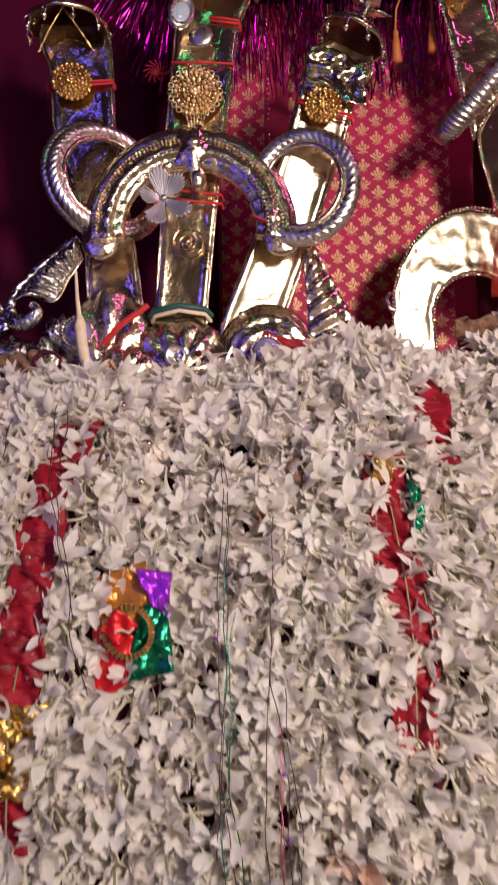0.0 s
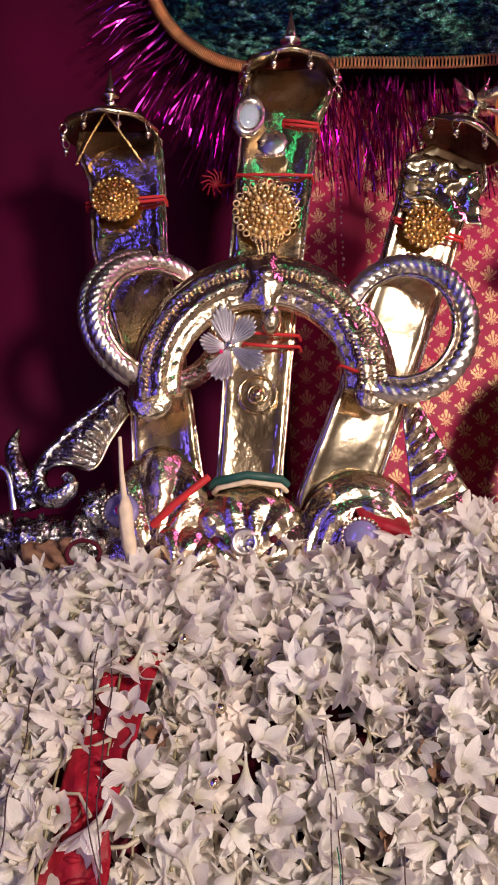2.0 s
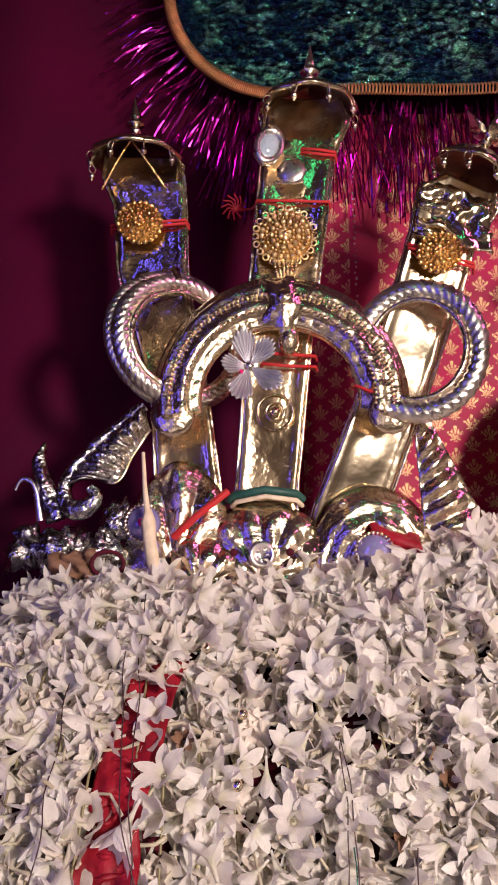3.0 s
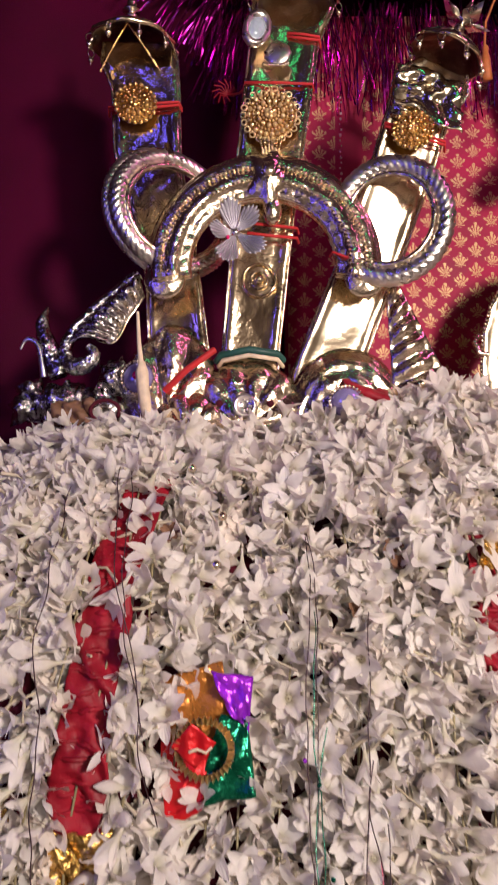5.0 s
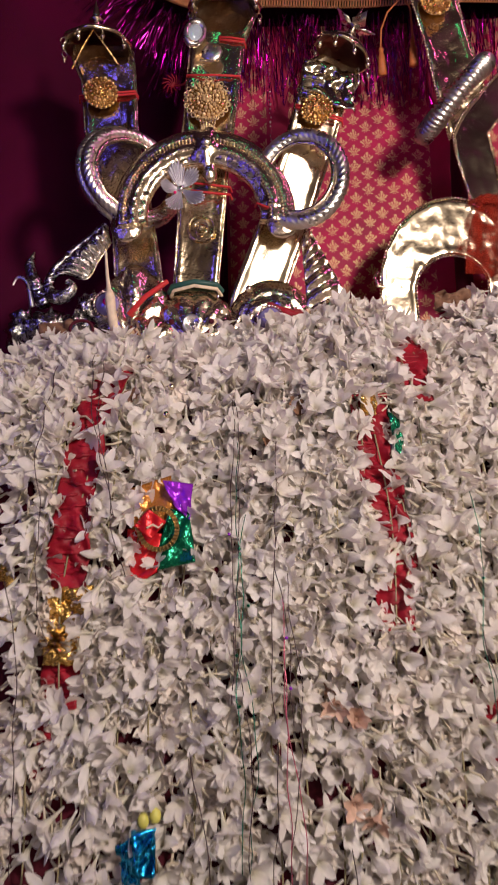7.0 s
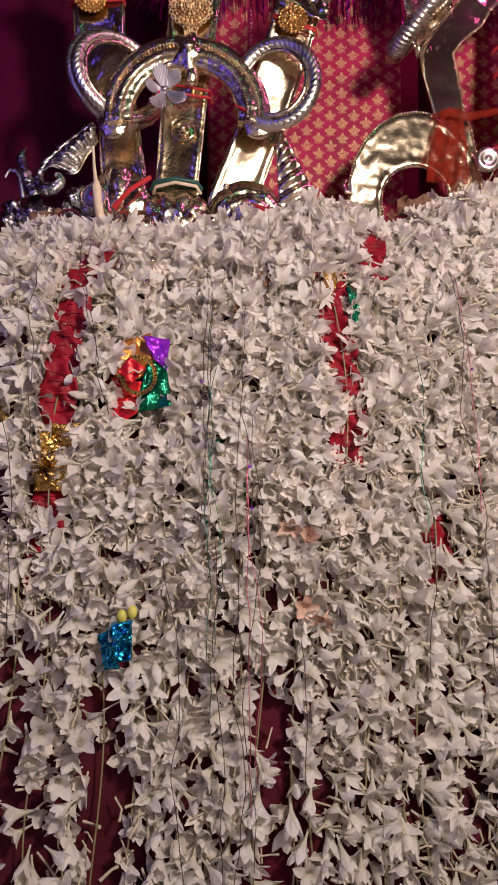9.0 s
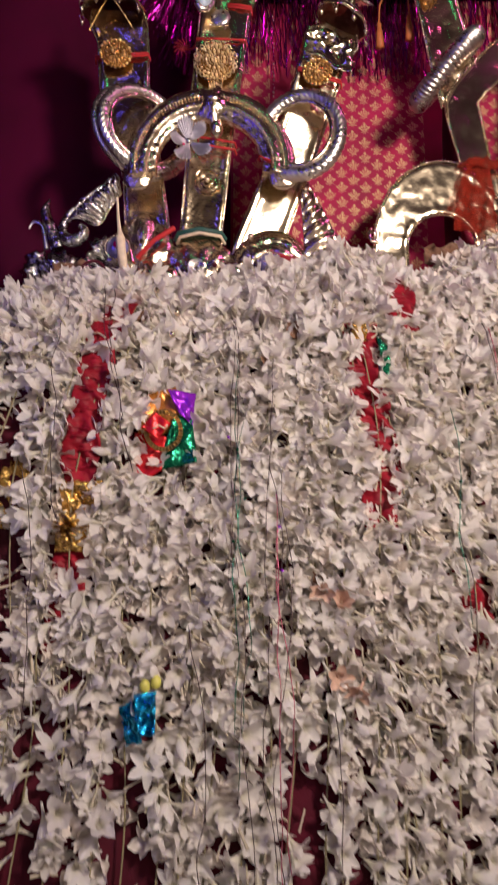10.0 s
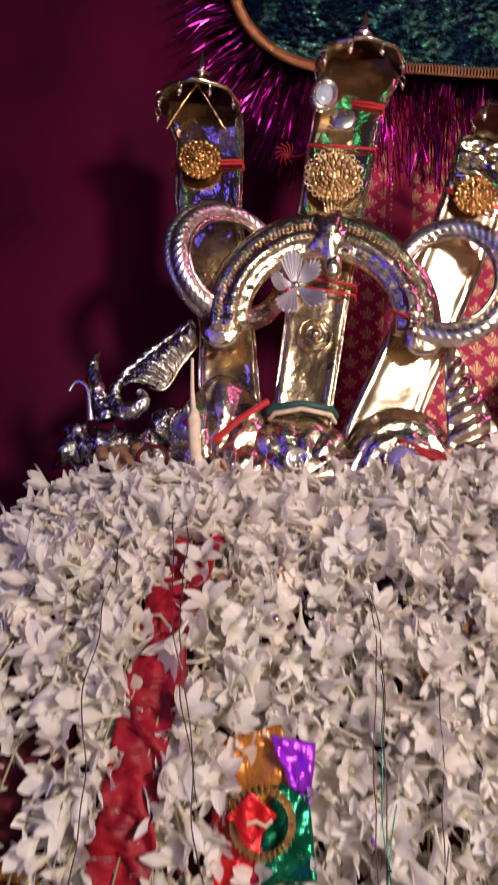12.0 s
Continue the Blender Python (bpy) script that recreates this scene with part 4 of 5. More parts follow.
fluke = thing("silver_fluted_tail", "tapering ribbed silver tail at the side of the dome", "shrine ornament")
rows = []
for i in range(46):
    s = i / 45
    c = Vector((0.080 + 0.034 * s, 0.884, 1.838 - 0.165 * s))
    w = 0.006 + 0.040 * s
    rows.append([(c.x + w * u * 0.9 + 0.010 * s, c.y - 0.010 * (1 - u * u) - 0.004 * math.sin(s * 48 + u) * (1 - abs(u) ** 3) - (0.004 if abs(u) > 0.95 else 0), c.z + 0.010 * u) for u in (-1, -0.85, -0.6, -0.3, 0, 0.3, 0.6, 0.85, 1)])
part("fluting", Geo().grid(rows), SILVER_FINE, fluke, thick=0.002)

lobe = thing("silver_lobed_boss", "lobed silver boss with a violet gem and red ribbon", "shrine ornament")
part("lobed_shell", shell_geo(-0.172, 0.895, 1.672, 0.062, 0.125, 4, 0.024, radial=0.010), SILVER_FINE, lobe, thick=0.002)
part("lower_lobe", shell_geo(-0.150, 0.882, 1.668, 0.046, 0.05, 5, 0.022, radial=0.006), SILVER_FINE, lobe, thick=0.002)
gem(lobe, -0.206, 0.862, 1.731, 0.0185, GEM_VIOLET, dot=GEM_RED)
part("ribbon", Geo().tube([(-0.176, 0.866, 1.716), (-0.150, 0.852, 1.737), (-0.120, 0.862, 1.762)], 0.0038, 7), THREAD_RED, lobe, "red ribbon")

stalk = thing("dry_flower_stalk", "cream-coloured dry bud on a thin stalk leaning against the silver", "flower stalk")
part("stalk", Geo().tube([(-0.204, 0.842, 1.800), (-0.201, 0.838, 1.765), (-0.197, 0.835, 1.735)], [0.0018, 0.0024, 0.0034], 7), BEIGE, stalk)
part("bud", Geo().tube([(-0.197, 0.835, 1.742), (-0.196, 0.833, 1.730), (-0.194, 0.833, 1.714), (-0.192, 0.836, 1.698), (-0.190, 0.842, 1.680)], [0.0032, 0.0068, 0.0064, 0.0070, 0.005], 9, section=lambda i, a: 1 + 0.12 * math.cos(3 * a + i)), BEIGE, stalk)

beast = thing("silver_scroll_figure", "ribbed silver scroll rising from crumpled foil leaves", "shrine ornament")
def smooth_line(pts, n):
    """A soft line through pts."""
    pts = [Vector(p) for p in pts]
    ext = [pts[0] * 2 - pts[1]] + pts + [pts[-1] * 2 - pts[-2]]
    out = []
    for a, b, c, d in zip(ext, ext[1:], ext[2:], ext[3:]):
        for k in range(n):
            t = k / n
            out.append(0.5 * (2 * b + (c - a) * t + (2 * a - 5 * b + 4 * c - d) * t * t + (3 * b - a - 3 * c + d) * t ** 3))
    return out + [pts[-1]]


ridge = smooth_line([(-0.212, 0.884, 1.858), (-0.252, 0.880, 1.823), (-0.281, 0.876, 1.793), (-0.291, 0.874, 1.773), (-0.290, 0.872, 1.755), (-0.279, 0.870, 1.745), (-0.264, 0.868, 1.749), (-0.257, 0.867, 1.760), (-0.264, 0.866, 1.768)], 10)
part("scroll", Geo().tube(ridge, [0.0072 + 0.0035 * math.exp(-((i - 52) / 14) ** 2) - 0.002 * (i > 70) for i in range(len(ridge))], 12, section=lambda i, a: 1 + 0.05 * math.sin(i * 0.7)), CAP_FOIL, beast)
inner = smooth_line([(-0.205, 0.884, 1.832), (-0.215, 0.882, 1.815), (-0.224, 0.880, 1.800), (-0.231, 0.878, 1.783), (-0.240, 0.876, 1.774), (-0.256, 0.876, 1.777)], 12)
rows = []
for i, q in enumerate(inner):
    s0 = i / (len(inner) - 1)
    r = ridge[int(34 * s0)]
    ribs = abs(math.sin(math.pi * 9 * s0))
    rows.append([r.lerp(q, u) + Vector((0, -0.011 * math.sin(math.pi * u) - 0.0065 * ribs * math.sin(math.pi * min(1, u * 1.1)) ** 0.6, 0.004 * math.sin(math.pi * u))) for u in (k / 14 for k in range(15))])
part("ribbed_flank", Geo().grid(rows), CAP_FOIL, beast, "ribbed silver flank", thick=0.0015)
part("flank_edge", Geo().tube(inner, 0.0018, 6), SILVER_FINE, beast)
rnd = random.Random(8)
for k in range(16):
    c = Vector((-0.338 + 0.0088 * k + rnd.uniform(-0.004, 0.004), 0.884 + rnd.uniform(-0.010, 0.006), 1.706 + rnd.uniform(-0.008, 0.014) + (0.024 if k > 11 else 0)))
    r = rnd.uniform(0.011, 0.018)
    g = Geo().ball(c, r, 14, 9)
    g.v = [tuple(Vector(p) + (Vector(p) - c) * 0.8 * (abs(wob(p[0], p[1] + k, p[2], 85)) * 2 - 0.4)) for p in g.v]
    part("foil_leaf", g, CAP_FOIL, beast)
part("spire", Geo().tube(smooth_line([(-0.300, 0.878, 1.735), (-0.309, 0.878, 1.760), (-0.319, 0.879, 1.785), (-0.322, 0.880, 1.802), (-0.317, 0.881, 1.818)], 6), [0.0105 - 0.0085 * (k / 24) ** 2.6 for k in range(25)], 10, section=lambda i, a: 1 + 0.16 * math.cos(3 * a + 0.5 * i)), CAP_FOIL, beast)
curl = smooth_line([(-0.318, 0.878, 1.735), (-0.322, 0.877, 1.760), (-0.327, 0.876, 1.774), (-0.335, 0.875, 1.779), (-0.341, 0.875, 1.776), (-0.345, 0.875, 1.767)], 6)
part("wire_curl", Geo().tube(curl, [0.0042 - 0.0028 * k / 30 for k in range(len(curl))], 7, section=lambda i, a: 0.55 + 0.45 * abs(math.cos(a))), SILVER_DULL, beast)

tuft = thing("red_thread_tuft", "frayed tuft of red thread behind the plaques", "thread")
for k in range(12):
    a = k * 0.55
    part("strand", Geo().tube([(-0.112, 0.905, 2.092), (-0.114 + 0.008 * math.cos(a), 0.900, 2.094 + 0.008 * math.sin(a)), (-0.116 + 0.014 * math.cos(a + 0.4), 0.897, 2.092 + 0.016 * math.sin(a + 0.4))], 0.0010, 5), SATIN_RED, tuft)
part("tie", Geo().tube([(-0.112, 0.905, 2.092), (-0.096, 0.890, 2.085), (-0.086, 0.868, 2.079)], 0.0014, 5), THREAD_RED, tuft)

# ---- the second silver group ----
crescent = thing("silver_crescent", "flat silver crescent with beaded edges standing in the flowers", "shrine ornament")
arc = []
for i in range(13):
    th = math.radians(186 - 192 * i / 12)
    arc.append((0.312 + 0.113 * math.cos(th), 0.312 + 0.056 * math.cos(th), 1.775 + 0.140 * math.sin(th), 1.772 + 0.052 * math.sin(th), 0.955))
arc = [(0.205, 0.262, 1.67, 1.67, 0.95)] + arc + [(0.418, 0.362, 1.67, 1.67, 0.95)]
part("plate", plate_geo(arc, 90, rim=0.001, dent=0.0014, seed=3.0, pitch=-0.115, z0=1.775), SILVER_SMOOTH, crescent, thick=0.0022)
add_edges(crescent, arc, True, -0.115, 1.775)
part("hook", Geo().tube([(0.196, 0.948, 1.800), (0.190, 0.945, 1.790), (0.195, 0.943, 1.776), (0.206, 0.945, 1.775)], 0.0035, 7), SILVER_FINE, crescent)

back = thing("silver_s_plate", "curved silver plate with beaded edges behind the crescent", "shrine ornament")
rows = [(0.640, 0.598, 1.86, 1.86, 0.945), (0.655, 0.600, 2.03, 2.01, 0.945), (0.61, 0.578, 2.14, 2.085, 0.945), (0.550, 0.535, 2.172, 2.125, 0.945), (0.489, 0.486, 2.170, 2.129, 0.945), (0.438, 0.450, 2.160, 2.105, 0.945), (0.402, 0.433, 2.124, 2.074, 0.945), (0.349, 0.397, 2.067, 2.043, 0.945), (0.325, 0.381, 2.027, 2.023, 0.945), (0.327, 0.386, 1.991, 1.996, 0.945), (0.347, 0.397, 1.912, 1.918, 0.946), (0.376, 0.408, 1.885, 1.892, 0.948), (0.404, 0.420, 1.82, 1.826, 0.95), (0.420, 0.440, 1.70, 1.71, 0.95)]
part("plate", plate_geo(rows, 110, rim=0.001, dent=0.0018, seed=5.0), SILVER_SMOOTH, back, thick=0.0022)
add_edges(back, rows, True)
part("rosette", Geo().lathe([(1e-5, 0.006), (0.004, 0.005), (0.007, 0.002), (0.012, 0.005), (0.016, 0.006), (0.021, 0.003), (0.0215, -0.002)], 24, at(0.424, 0.918, 1.822), lambda a, k: 1 + 0.04 * math.cos(12 * a)), SILVER_DULL, back, "round silver rosette")

far = thing("silver_plaque", "silver plaque with a gilt rosette standing higher behind", "shrine ornament", "silver plaques")
rows = [(0.322, 0.392, 2.02, 2.04, 0.955), (0.304, 0.380, 2.088, 2.10, 0.945), (0.286, 0.356, 2.180, 2.184, 0.935), (0.262, 0.336, 2.270, 2.270, 0.93), (0.245, 0.322, 2.36, 2.36, 0.925)]
part("plate", plate_geo(rows, 60, seed=9.0, dent=0.0024), SILVER, far, thick=0.0022)
add_edges(far, rows, True)
medallion(far, 0.304, 0.918, 2.236, 0.0235, 0, 0, 5)
ring = thing("silver_bangle", "twisted silver bangle slipped over the higher plaque", "bangle", "silver bangles")
flat, sight = Vector((0.66, 0.0, 0.75)), Vector((0.30, 1.12, 0.62)).normalized()
axis = flat.cross(sight).normalized()
tilt = Matrix.Translation((0.326, 0.930, 2.073)) @ axis.to_track_quat("Z", "Y").to_matrix().to_4x4()
# Added prop under the plaque, dark to stand in for the shadow there.
part("added_support", Geo().tube([(0.352, 1.020, 1.66), (0.350, 1.015, 1.85), (0.346, 0.995, 2.00), (0.340, 0.966, 2.07)], [0.014, 0.014, 0.013, 0.010], 14, section=lambda i, a: 1 + 0.05 * math.cos(5 * a + i)), MAROON, far, "added dark support, standing where a shadow lies on the cloth")
part("rope_ring", rope_ring_geo(0.064, 0.0150, 60, tilt, 1.0, 420, 2), SILVER_DULL, ring)

tall = thing("silver_plaque", "broad silver plaque with two gilt rosettes and a coin", "shrine ornament", "silver plaques")
rows = [(0.446, 0.526, 1.70, 1.70, 0.958), (0.456, 0.536, 1.85, 1.85, 0.956), (0.474, 0.552, 2.05, 2.05, 0.955), (0.490, 0.568, 2.30, 2.30, 0.955)]
part("plate", plate_geo(rows, 60, seed=12.0, dent=0.002), SILVER, tall, thick=0.0022)
add_edges(tall, rows, True)
medallion(tall, 0.520, 0.944, 2.155, 0.0255, 0, 0, 5)
medallion(tall, 0.514, 0.944, 2.045, 0.0215, 0, 0, 4)
part("coin", Geo().lathe([(1e-5, 0.003), (0.017, 0.003), (0.018, 0.0), (0.017, -0.003)], 24, at(0.508, 0.942, 1.990)), SILVER_DULL, tall, "plain white metal disc")
thread_band(tall, (0.452, 0.940, 2.032), (0.546, 0.940, 2.036), 2, 0.004)
thread_band(tall, (0.452, 0.940, 1.986), (0.546, 0.940, 1.990), 2, 0.004)


def rag(name, label, rows_n, cols_n, place, mat):
    g = Geo()
    g.grid([[place(i / (rows_n - 1), j / (cols_n - 1)) for j in range(cols_n)] for i in range(rows_n)])
    ob = part(name, g, mat, thick=0.0012)
    return tagged(ob, label, "cloth")


def knot_place(u, v):
    half = 0.016 + 0.036 * u - 0.016 * u * u
    x = 0.366 - 0.010 * u + (v - 0.5) * 2 * half
    return (x, 0.918 + 0.006 * math.cos(v * 17 + u * 3 + 2 * wob(u * 3, v * 4, 0, 1.0)) * (0.3 + u) + 0.010 * wob(u * 7, v * 7, 0, 1.0), 1.905 - 0.125 * u + 0.004 * math.sin(v * 9))


RED_NET = material("sheer_red_net", (0.36, 0.035, 0.018), 0.8, 0, 0.3, 60, 0.6, 500, 0.002, spec=0.1, translucent=0.45)
nodes, links = RED_NET.node_tree.nodes, RED_NET.node_tree.links
clear, sheer = nodes.new("ShaderNodeBsdfTransparent"), nodes.new("ShaderNodeMixShader")
sheer.inputs[0].default_value = 0.42
links.new(nodes["Material Output"].inputs[0].links[0].from_socket, sheer.inputs[1])
links.new(clear.outputs[0], sheer.inputs[2])
links.new(sheer.outputs[0], nodes["Material Output"].inputs[0])
rag("red_net_scarf", "sheer red net scarf knotted round the curved silver plate", 16, 26, knot_place, RED_NET)
scarf = thing("scarf_tie", "twisted red scarf end tied between the silver plates", "cloth")
part("tie", Geo().tube([(0.338, 0.930, 1.900), (0.362, 0.918, 1.900), (0.392, 0.922, 1.896), (0.430, 0.930, 1.908), (0.462, 0.940, 1.922)], [0.004, 0.009, 0.007, 0.0055, 0.005], 9, section=lambda i, a: 1 + 0.2 * math.cos(3 * a + i)), RED_NET, scarf)
part("tail", Geo().tube([(0.440, 0.930, 1.846), (0.470, 0.925, 1.855), (0.510, 0.925, 1.852), (0.550, 0.93, 1.860)], [0.006, 0.008, 0.007, 0.006], 8, section=lambda i, a: 1 + 0.2 * math.cos(3 * a + i)), SATIN_RED, scarf)

TASSEL = material("orange_silk_tassel", (0.45, 0.13, 0.035), 0.6, 0, 0.2, 150, 0.4, 900, 0.001)
tassel = thing("orange_tassel", "orange silk cord with two tassels hanging from the plaque", "tassel")
part("cord", Geo().tube([(0.226, 0.985, 2.200), (0.229, 0.985, 2.240), (0.240, 0.98, 2.268), (0.262, 0.96, 2.280), (0.275, 0.965, 2.262), (0.279, 0.975, 2.215)], 0.0017, 6), TASSEL, tassel)
for x, z in ((0.226, 2.200), (0.279, 2.215)):
    g = Geo().lathe([(0.0015, 0.004), (0.0045, 0.0), (0.0035, -0.006), (0.0055, -0.014), (0.0075, -0.045), (1e-5, -0.047)], 10, Matrix.Translation((x, 0.98, z)), lambda a, k: 1 + 0.12 * math.cos(5 * a))
    part("tassel_head", g, TASSEL, tassel)


# ---- ribbons and foil among the flowers ----
def surface_y(x, z):
    pr = profile(x)
    return float(np.interp(-z, [-p[1] for p in pr], [p[0] for p in pr]))


def ribbon(label, line, width, mat, lift=0.0, n=60, seed=1.0, name="satin_ribbon", category="ribbon"):
    zs = np.linspace(line[0][1], line[-1][1], n * 2)
    rows = []
    for i, z in enumerate(zs):
        cx = float(np.interp(-z, [-p[1] for p in line], [p[0] for p in line]))
        row = []
        for j in range(17):
            u = j / 16 - 0.5
            x = cx + u * width * (1 + 0.25 * wob(z, seed, 0, 30))
            y = surface_y(cx, z) - lift + 0.003 * math.sin(z * 170 + u * 9 + seed + 3 * wob(x, seed, z, 40)) + 0.006 * wob(x + seed, 0, z, 70) + 0.0045 * abs(wob(x, seed, z, 150)) + 0.008
            row.append((x, y, z))
        rows.append(row)
    owner = thing(name, label, category)
    part("strip", Geo().grid(rows), mat, owner, thick=0.0012)
    if mat is SATIN_RED:
        rnd, i = random.Random(int(seed)), 4
        while i < len(rows) - 4:
            a, b = rnd.randrange(0, 6), rnd.randrange(10, 17)
            drop = rnd.uniform(-0.4, 0.4)
            pts = [Vector(rows[max(0, min(len(rows) - 1, int(i + drop * (j - a))))][j]) + Vector((0, -0.0006, 0)) for j in range(a, b)]
            m = len(pts)
            part("gather", Geo().tube(pts, [0.0006 + 0.0016 * math.sin(math.pi * (k + 0.5) / m) for k in range(m)], 7), mat, owner)
            i += rnd.randrange(4, 9)
    return owner


ribbon("crumpled crimson satin ribbon hanging between flower strands", [(-0.166, 1.61), (-0.182, 1.53), (-0.188, 1.45), (-0.194, 1.35)], 0.040, SATIN_RED, -0.0005)
ribbon("short length of crimson satin ribbon below the gold foil", [(-0.198, 1.285), (-0.206, 1.17)], 0.040, SATIN_RED, -0.004, 40, 3.0)
ribbon("crimson satin ribbon hanging between thick white garlands", [(0.132, 1.56), (0.130, 1.48), (0.147, 1.38), (0.135, 1.30)], 0.042, SATIN_RED, 0.0, 60, 5.0)
ribbon("crimson satin ribbon under the silver crescent", [(0.205, 1.68), (0.185, 1.55)], 0.050, SATIN_RED, 0.0, 40, 7.0)
ribbon("scrap of crimson satin deep among the flowers", [(0.228, 1.26), (0.240, 1.15)], 0.045, SATIN_RED, -0.004, 30, 9.0)
ribbon("dark maroon cloth deep among low flower strands", [(0.060, 1.23), (0.055, 0.92)], 0.050, MAROON, -0.014, 60, 11.0)
ribbon("crinkled yellow-gold foil strip below the crimson ribbon", [(-0.190, 1.352), (-0.198, 1.275)], 0.040, FOIL_GOLD, 0.000, 40, 13.0, "gold_foil_strip", "foil")
ribbon("orange-gold foil knot above a crimson ribbon", [(0.133, 1.556), (0.128, 1.532)], 0.020, FOIL_GOLD, 0.006, 16, 15.0, "gold_foil_strip", "foil")


def pompom(x, z, r, mat, label):
    p = thing("gold_foil_pompom", label, "ornament")
    rnd = random.Random(21)
    y = surface_y(x, z) - 0.006
    for k in range(26):
        d = Vector((rnd.gauss(0, 1), -abs(rnd.gauss(0.4, 0.6)), rnd.gauss(0, 1))).normalized()
        c = Vector((x, y, z))
        side = d.cross(Vector((0.3, 0.2, 1))).normalized() * r * 0.3
        g = Geo().grid([[c - side * 0.3, c + side * 0.3], [c + d * r * 0.6 - side, c + d * r * 0.6 + side], [c + d * r - side * 0.6, c + d * r * 1.05 + side * 0.6]])
        part("foil_curl", g, mat, p, thick=0.0006)


pompom(-0.200, 1.300, 0.017, FOIL_GOLD, "crinkled yellow-gold foil pompom on the ribbon")


def sheet(corners, mat, owner, name, label, bend=0.004, seed=0.0):
    a, b, c, d = [Vector(p) for p in corners]
    rows = []
    for i in range(13):
        u = i / 12
        rows.append([(a.lerp(b, u)).lerp(d.lerp(c, u), j / 12) + Vector((0, bend * wob(u * 3 + seed, j / 4, 0, 1.0) + 0.5 * bend * math.sin(u * 7 + j * 0.6 + seed), 0)) for j in range(13)])
    return part(name, Geo().grid(rows), mat, owner, label, thick=0.0007)


def foil_badge():
    b = thing("foil_badge", "square badge of coloured foils with a pleated gold ring", "decoration")
    sheet([(-0.138, 0.644, 1.450), (-0.092, 0.642, 1.464), (-0.084, 0.636, 1.412), (-0.134, 0.640, 1.400)], FOIL_ORANGE, b, "foil_square", "orange-gold foil", seed=1)
    sheet([(-0.100, 0.632, 1.458), (-0.068, 0.636, 1.454), (-0.071, 0.628, 1.416), (-0.087, 0.629, 1.430)], FOIL_PURPLE, b, "foil_square", "shiny purple foil", seed=2, bend=0.006)
    sheet([(-0.092, 0.630, 1.428), (-0.072, 0.632, 1.424), (-0.065, 0.622, 1.373), (-0.110, 0.622, 1.364)], FOIL_GREEN, b, "foil_square", "dark green mirror foil", seed=3)
    sheet([(-0.137, 0.636, 1.408), (-0.100, 0.628, 1.402), (-0.104, 0.620, 1.364), (-0.131, 0.620, 1.347)], FOIL_RED, b, "foil_square", "red foil", seed=4)
    c = at(-0.102, 0.6125, 1.407, 0.05, 0.12)
    g, rows = Geo(), []
    for j in range(5):
        rows.append([c @ Vector(((0.0168 + 0.0012 * j) * math.cos(a), (0.0182 + 0.0013 * j) * math.sin(a), (0.0028 if i % 2 else -0.0030) * (0.6 + j * 0.2))) for i, a in enumerate(2 * math.pi * q / 64 for q in range(64))])
    part("pleated_ring", g.grid(rows, False, True), PLEAT, b, "pleated pale gold foil ring", smooth=False, thick=0.0006)
    sheet([(-0.126, 0.608, 1.410), (-0.111, 0.607, 1.427), (-0.093, 0.606, 1.414), (-0.108, 0.607, 1.396)], FOIL_RED, b, "red_patch", "matt red paper diamond", 0.002, 6)
    part("knot", Geo().tube([(-0.112, 0.604, 1.408), (-0.106, 0.601, 1.411), (-0.100, 0.603, 1.408), (-0.096, 0.603, 1.412)], 0.0011, 5), BEIGE, b, "white thread knot")


foil_badge()




blue = thing("blue_foil_packet", "folded cyan foil packet among the white flowers", "foil packet")
by = surface_y(-0.114, 1.115)
sheet([(-0.136, by - 0.010, 1.124), (-0.100, by - 0.020, 1.138), (-0.100, by - 0.014, 1.098), (-0.128, by - 0.018, 1.094)], FOIL_BLUE, blue, "foil_fold", "", 0.010, 4)
sheet([(-0.122, by - 0.016, 1.136), (-0.099, by - 0.018, 1.139), (-0.104, by - 0.030, 1.118), (-0.118, by - 0.026, 1.120)], FOIL_BLUE, blue, "foil_fold", "", 0.006, 8)
sheet([(-0.132, by - 0.020, 1.112), (-0.114, by - 0.030, 1.116), (-0.112, by - 0.016, 1.090), (-0.128, by - 0.014, 1.088)], FOIL_BLUE, blue, "foil_fold", "", 0.008, 11)
YELLOW = material("yellow_green_bud", (0.50, 0.48, 0.10), 0.5, 0, 0.2, 100)
for k, (x, z) in enumerate(((-0.112, 1.142), (-0.101, 1.146))):
    tagged(part("yellow_bud", Geo().ball((x, surface_y(x, z) - 0.012, z), 0.0055, 9, 7, 1.3), YELLOW), "yellow-green closed bud above the cyan foil", "bud", "yellow buds")
green = thing("green_foil_strip", "folded green and white foil strip beside the crimson ribbon", "foil")
sheet([(0.150, 0.682, 1.535), (0.163, 0.684, 1.525), (0.168, 0.676, 1.475), (0.155, 0.675, 1.490)], FOIL_GREEN, green, "foil_fold", "green foil", 0.004, 2)
sheet([(0.160, 0.680, 1.500), (0.166, 0.680, 1.500), (0.178, 0.672, 1.420), (0.171, 0.670, 1.425)], SILVER_DULL, green, "foil_fold", "pale pink foil", 0.004, 5)
magenta = thing("magenta_foil_scrap", "small magenta foil scrap low among the flowers", "foil")
sheet([(0.224, 0.640, 1.172), (0.236, 0.640, 1.172), (0.234, 0.636, 1.142), (0.226, 0.636, 1.146)], FOIL_PURPLE, magenta, "foil_fold", "", 0.004, 3)


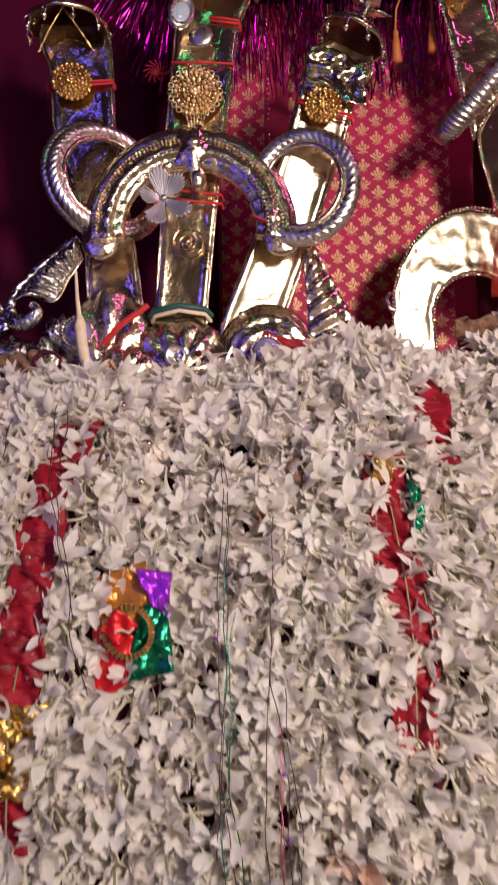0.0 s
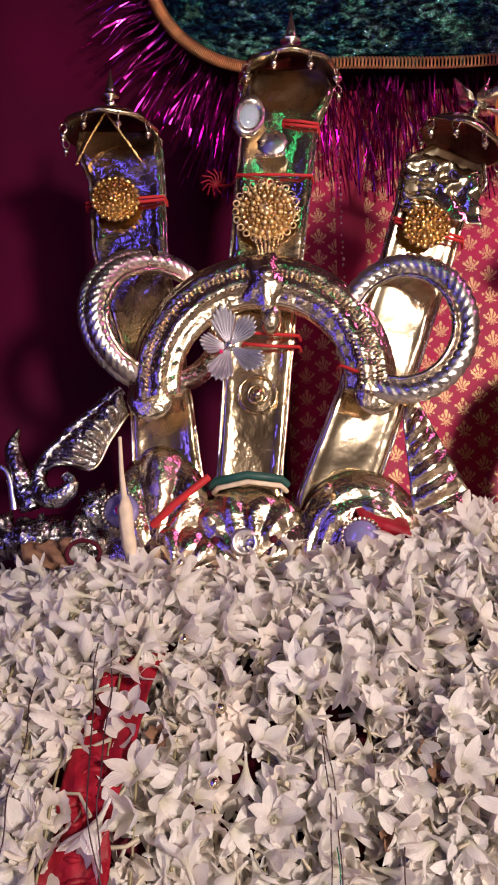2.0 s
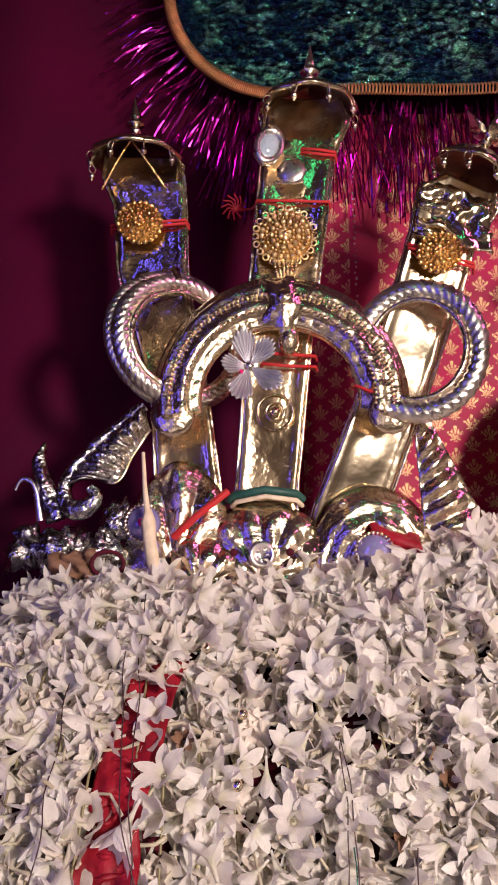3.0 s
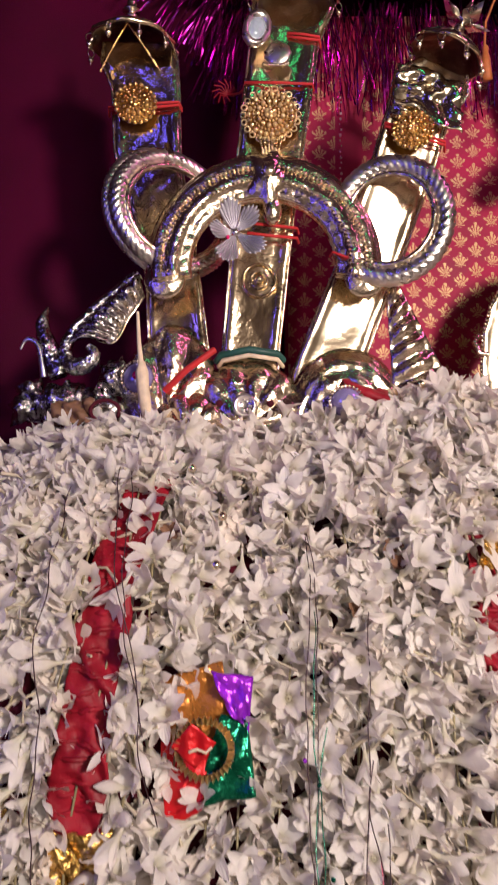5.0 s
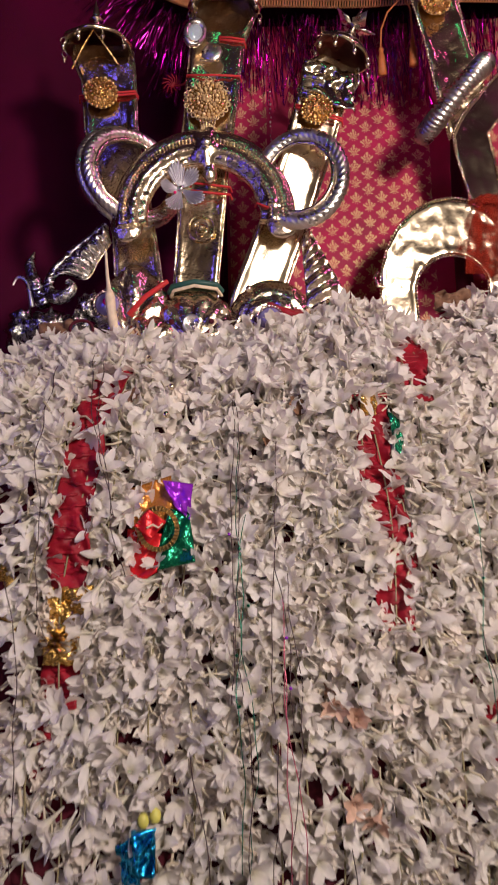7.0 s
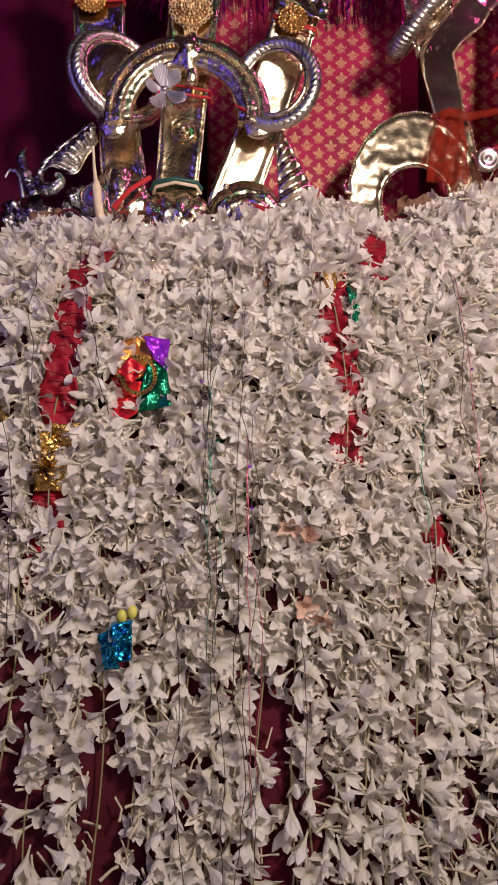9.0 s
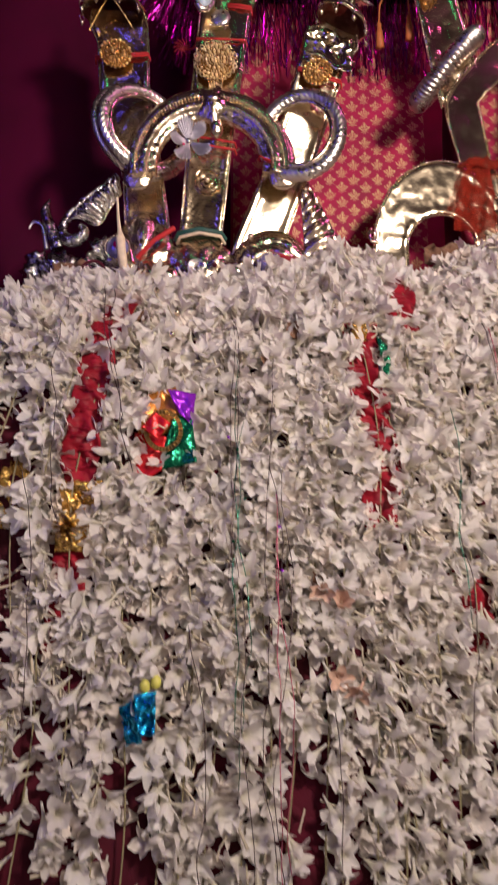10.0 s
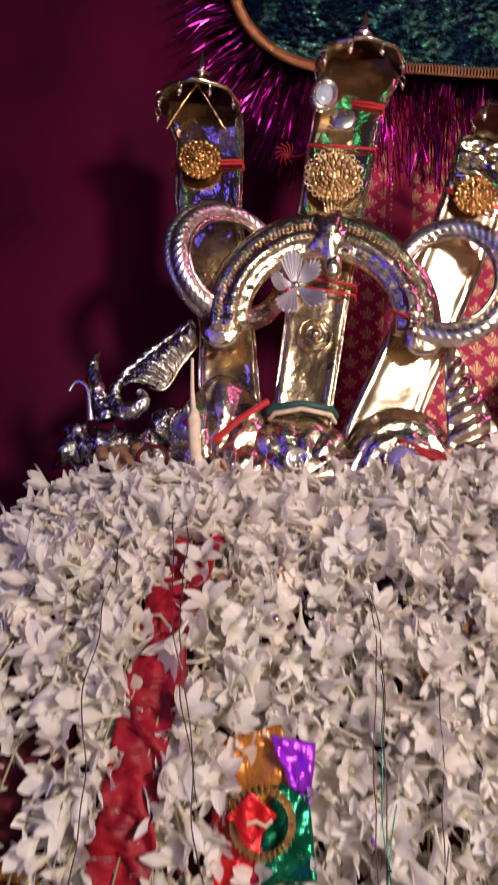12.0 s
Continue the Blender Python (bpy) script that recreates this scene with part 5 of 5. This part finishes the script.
def hanging_line(x0, z0, z1, mat, label, seed, sway=0.010, r=0.0009, lean=0.0, name="loose_thread"):
    pts = []
    for i in range(40):
        z = z0 + (z1 - z0) * i / 39
        x = x0 + lean * (z0 - z) + 1.6 * sway * wob(seed, 0, z, 7) + 0.5 * sway * wob(seed, 3, z, 26)
        pts.append((x, surface_y(x, z) - 0.020 + 0.009 * wob(seed, 7, z, 16), z))
    return tagged(part(name, Geo().tube(pts, r, 5), mat), label, "thread", "loose threads")


for i, (x, a, b, lean, sway) in enumerate(((-0.190, 1.67, 1.36, 0.17, 0.010), (-0.232, 1.60, 1.30, 0.10, 0.014), (-0.195, 1.62, 1.42, 0.25, 0.006), (-0.028, 1.56, 1.24, 0.02, 0.008), (-0.020, 1.56, 0.86, 0.03, 0.012), (0.020, 1.50, 1.22, 0.02, 0.008), (0.012, 1.40, 0.86, -0.01, 0.010),
                                           (0.032, 1.36, 0.90, -0.02, 0.010), (-0.055, 1.20, 0.85, 0.03, 0.012), (0.22, 1.30, 1.08, 0.0, 0.01), (0.285, 1.56, 1.0, 0.0, 0.010), (-0.24, 1.36, 1.10, 0.05, 0.008), (0.075, 1.12, 0.98, 0.0, 0.006))):
    hanging_line(x, a, b, DARK_THREAD, "dark loose thread hanging over the flowers", i * 3.7, sway, 0.00048, lean)
for i, (x, a, b) in enumerate(((-0.024, 1.50, 1.10), (-0.016, 1.42, 1.05), (0.225, 1.44, 1.2))):
    hanging_line(x, a, b, GREEN_WIRE, "thin green tinsel wire hanging over the flowers", 40 + i * 3.1, 0.009, 0.0005, 0.01)
for i, (x, a, b) in enumerate(((0.022, 1.34, 0.95), (0.028, 1.30, 0.98), (0.292, 1.55, 1.25))):
    hanging_line(x, a, b, PINK_WIRE, "thin pink tinsel wire hanging over the flowers", 60 + i * 3.1, 0.007, 0.0005, 0.0)

ribbon("crinkled gold foil strip behind an outer flower strand", [(-0.262, 1.375), (-0.266, 1.30)], 0.036, FOIL_GOLD, -0.012, 30, 17.0, "gold_foil_strip", "foil")
ribbon("dark maroon cloth showing between outer flower strands", [(-0.262, 1.48), (-0.270, 1.12)], 0.050, MAROON, -0.016, 50, 19.0, "maroon_cloth_strip", "cloth")


def fallen(name, label, category, x, z, mat, kind, size, seed, lift=0.014):
    rnd = random.Random(seed)
    me = flower_geo(90 + kind, (1.0, 0.6, 1.3)[kind % 3], 5 + kind % 2, 0.022).mesh(name, mat)
    ob = new(name, me)
    aim = Vector((rnd.gauss(0, 0.4), -1, rnd.gauss(-0.2, 0.4)))
    ob.matrix_basis = Matrix.Translation((x, surface_y(x, z) - lift, z)) @ aim.to_track_quat("Z", "Y").to_matrix().to_4x4() @ Matrix.Scale(size, 4)
    return tagged(ob, label, category, "coloured blossoms")


for k, (x, z) in enumerate(((0.072, 1.235), (0.088, 1.222), (0.082, 1.150), (0.105, 1.140))):
    fallen("peach_flower", "faded peach blossom tucked among white flowers", "flower", x, z, PEACH, k, 0.9, 50 + k, 0.004)
for k, (x, z) in enumerate(((0.046, 1.555), (0.052, 1.535), (0.012, 1.500), (-0.140, 1.560), (0.062, 1.250), (0.170, 1.590))):
    fallen("dried_petal", "curled brown dried blossom among white flowers", "dried flower", x, z, HUSK, k, 0.6, 70 + k, 0.002)


def sequins(x, z, mat, label, seed):
    rnd = random.Random(seed)
    ob = part("sequin", Geo().lathe([(1e-5, 0.0006), (0.0013, 0.0008), (0.0019, 0.0), (1e-5, -0.0004)], 8, at(x, surface_y(x, z) - 0.026, z, rnd.uniform(-0.5, 0.5), rnd.uniform(-0.5, 0.5))), mat)
    tagged(ob, label, "sequin", "sequins on wires")


for k, (x, z) in enumerate(((-0.020, 1.385), (-0.024, 1.285), (-0.022, 1.240), (-0.012, 1.330), (0.226, 1.35))):
    sequins(x, z, FOIL_GREEN, "tiny green sequin on a tinsel wire", k)
for k, (x, z) in enumerate(((0.024, 1.300), (0.026, 1.255), (-0.030, 1.400), (0.293, 1.42))):
    sequins(x, z, FOIL_PURPLE, "tiny pink-violet sequin on a tinsel wire", 20 + k)
for k, (x, z) in enumerate(((-0.098, 1.575), (-0.100, 1.535), (0.268, 1.690), (-0.130, 1.620))):
    tagged(part("silver_bead", Geo().ball((x, surface_y(x, z) - 0.018, z), 0.0042, 9, 7), SILVER_FINE), "small round silver bead among the petals", "bead", "silver beads")


def scrap(name, label, x, y, z, w, h, mat, seed):
    rows = []
    for i in range(12):
        rows.append([(x + w * (i / 11 - 0.5) + 0.006 * wob(i, j, seed, 0.5), y + 0.010 * wob(i, j, seed + 4, 0.45) + 0.006 * math.sin(i * 1.1 + j), z + h * (j / 7 - 0.5) + 0.006 * wob(j, i, seed + 9, 0.5)) for j in range(8)])
    ob = part(name, Geo().grid(rows), mat, thick=0.001)
    tagged(ob, label, "cloth scrap")


scrap("dried_leaf", "curled brown dried leaf at the foot of the foil figure", -0.275, 0.850, 1.690, 0.045, 0.026, HUSK, 3.0)
scrap("brown_rag", "crumpled brown rag inside the silver crescent", 0.296, 0.910, 1.740, 0.050, 0.026, HUSK, 6.0)
ring_pts = [(-0.238 + 0.016 * math.cos(a), 0.845, 1.690 + 0.012 * math.sin(a)) for a in (2 * math.pi * k / 24 for k in range(24))]
tagged(part("glass_bangle", Geo().tube(ring_pts, 0.0022, 7, True), MAROON), "dark red glass bangle half sunk in the flowers", "bangle")


build_stems()
build_under_layer()
build_garlands()
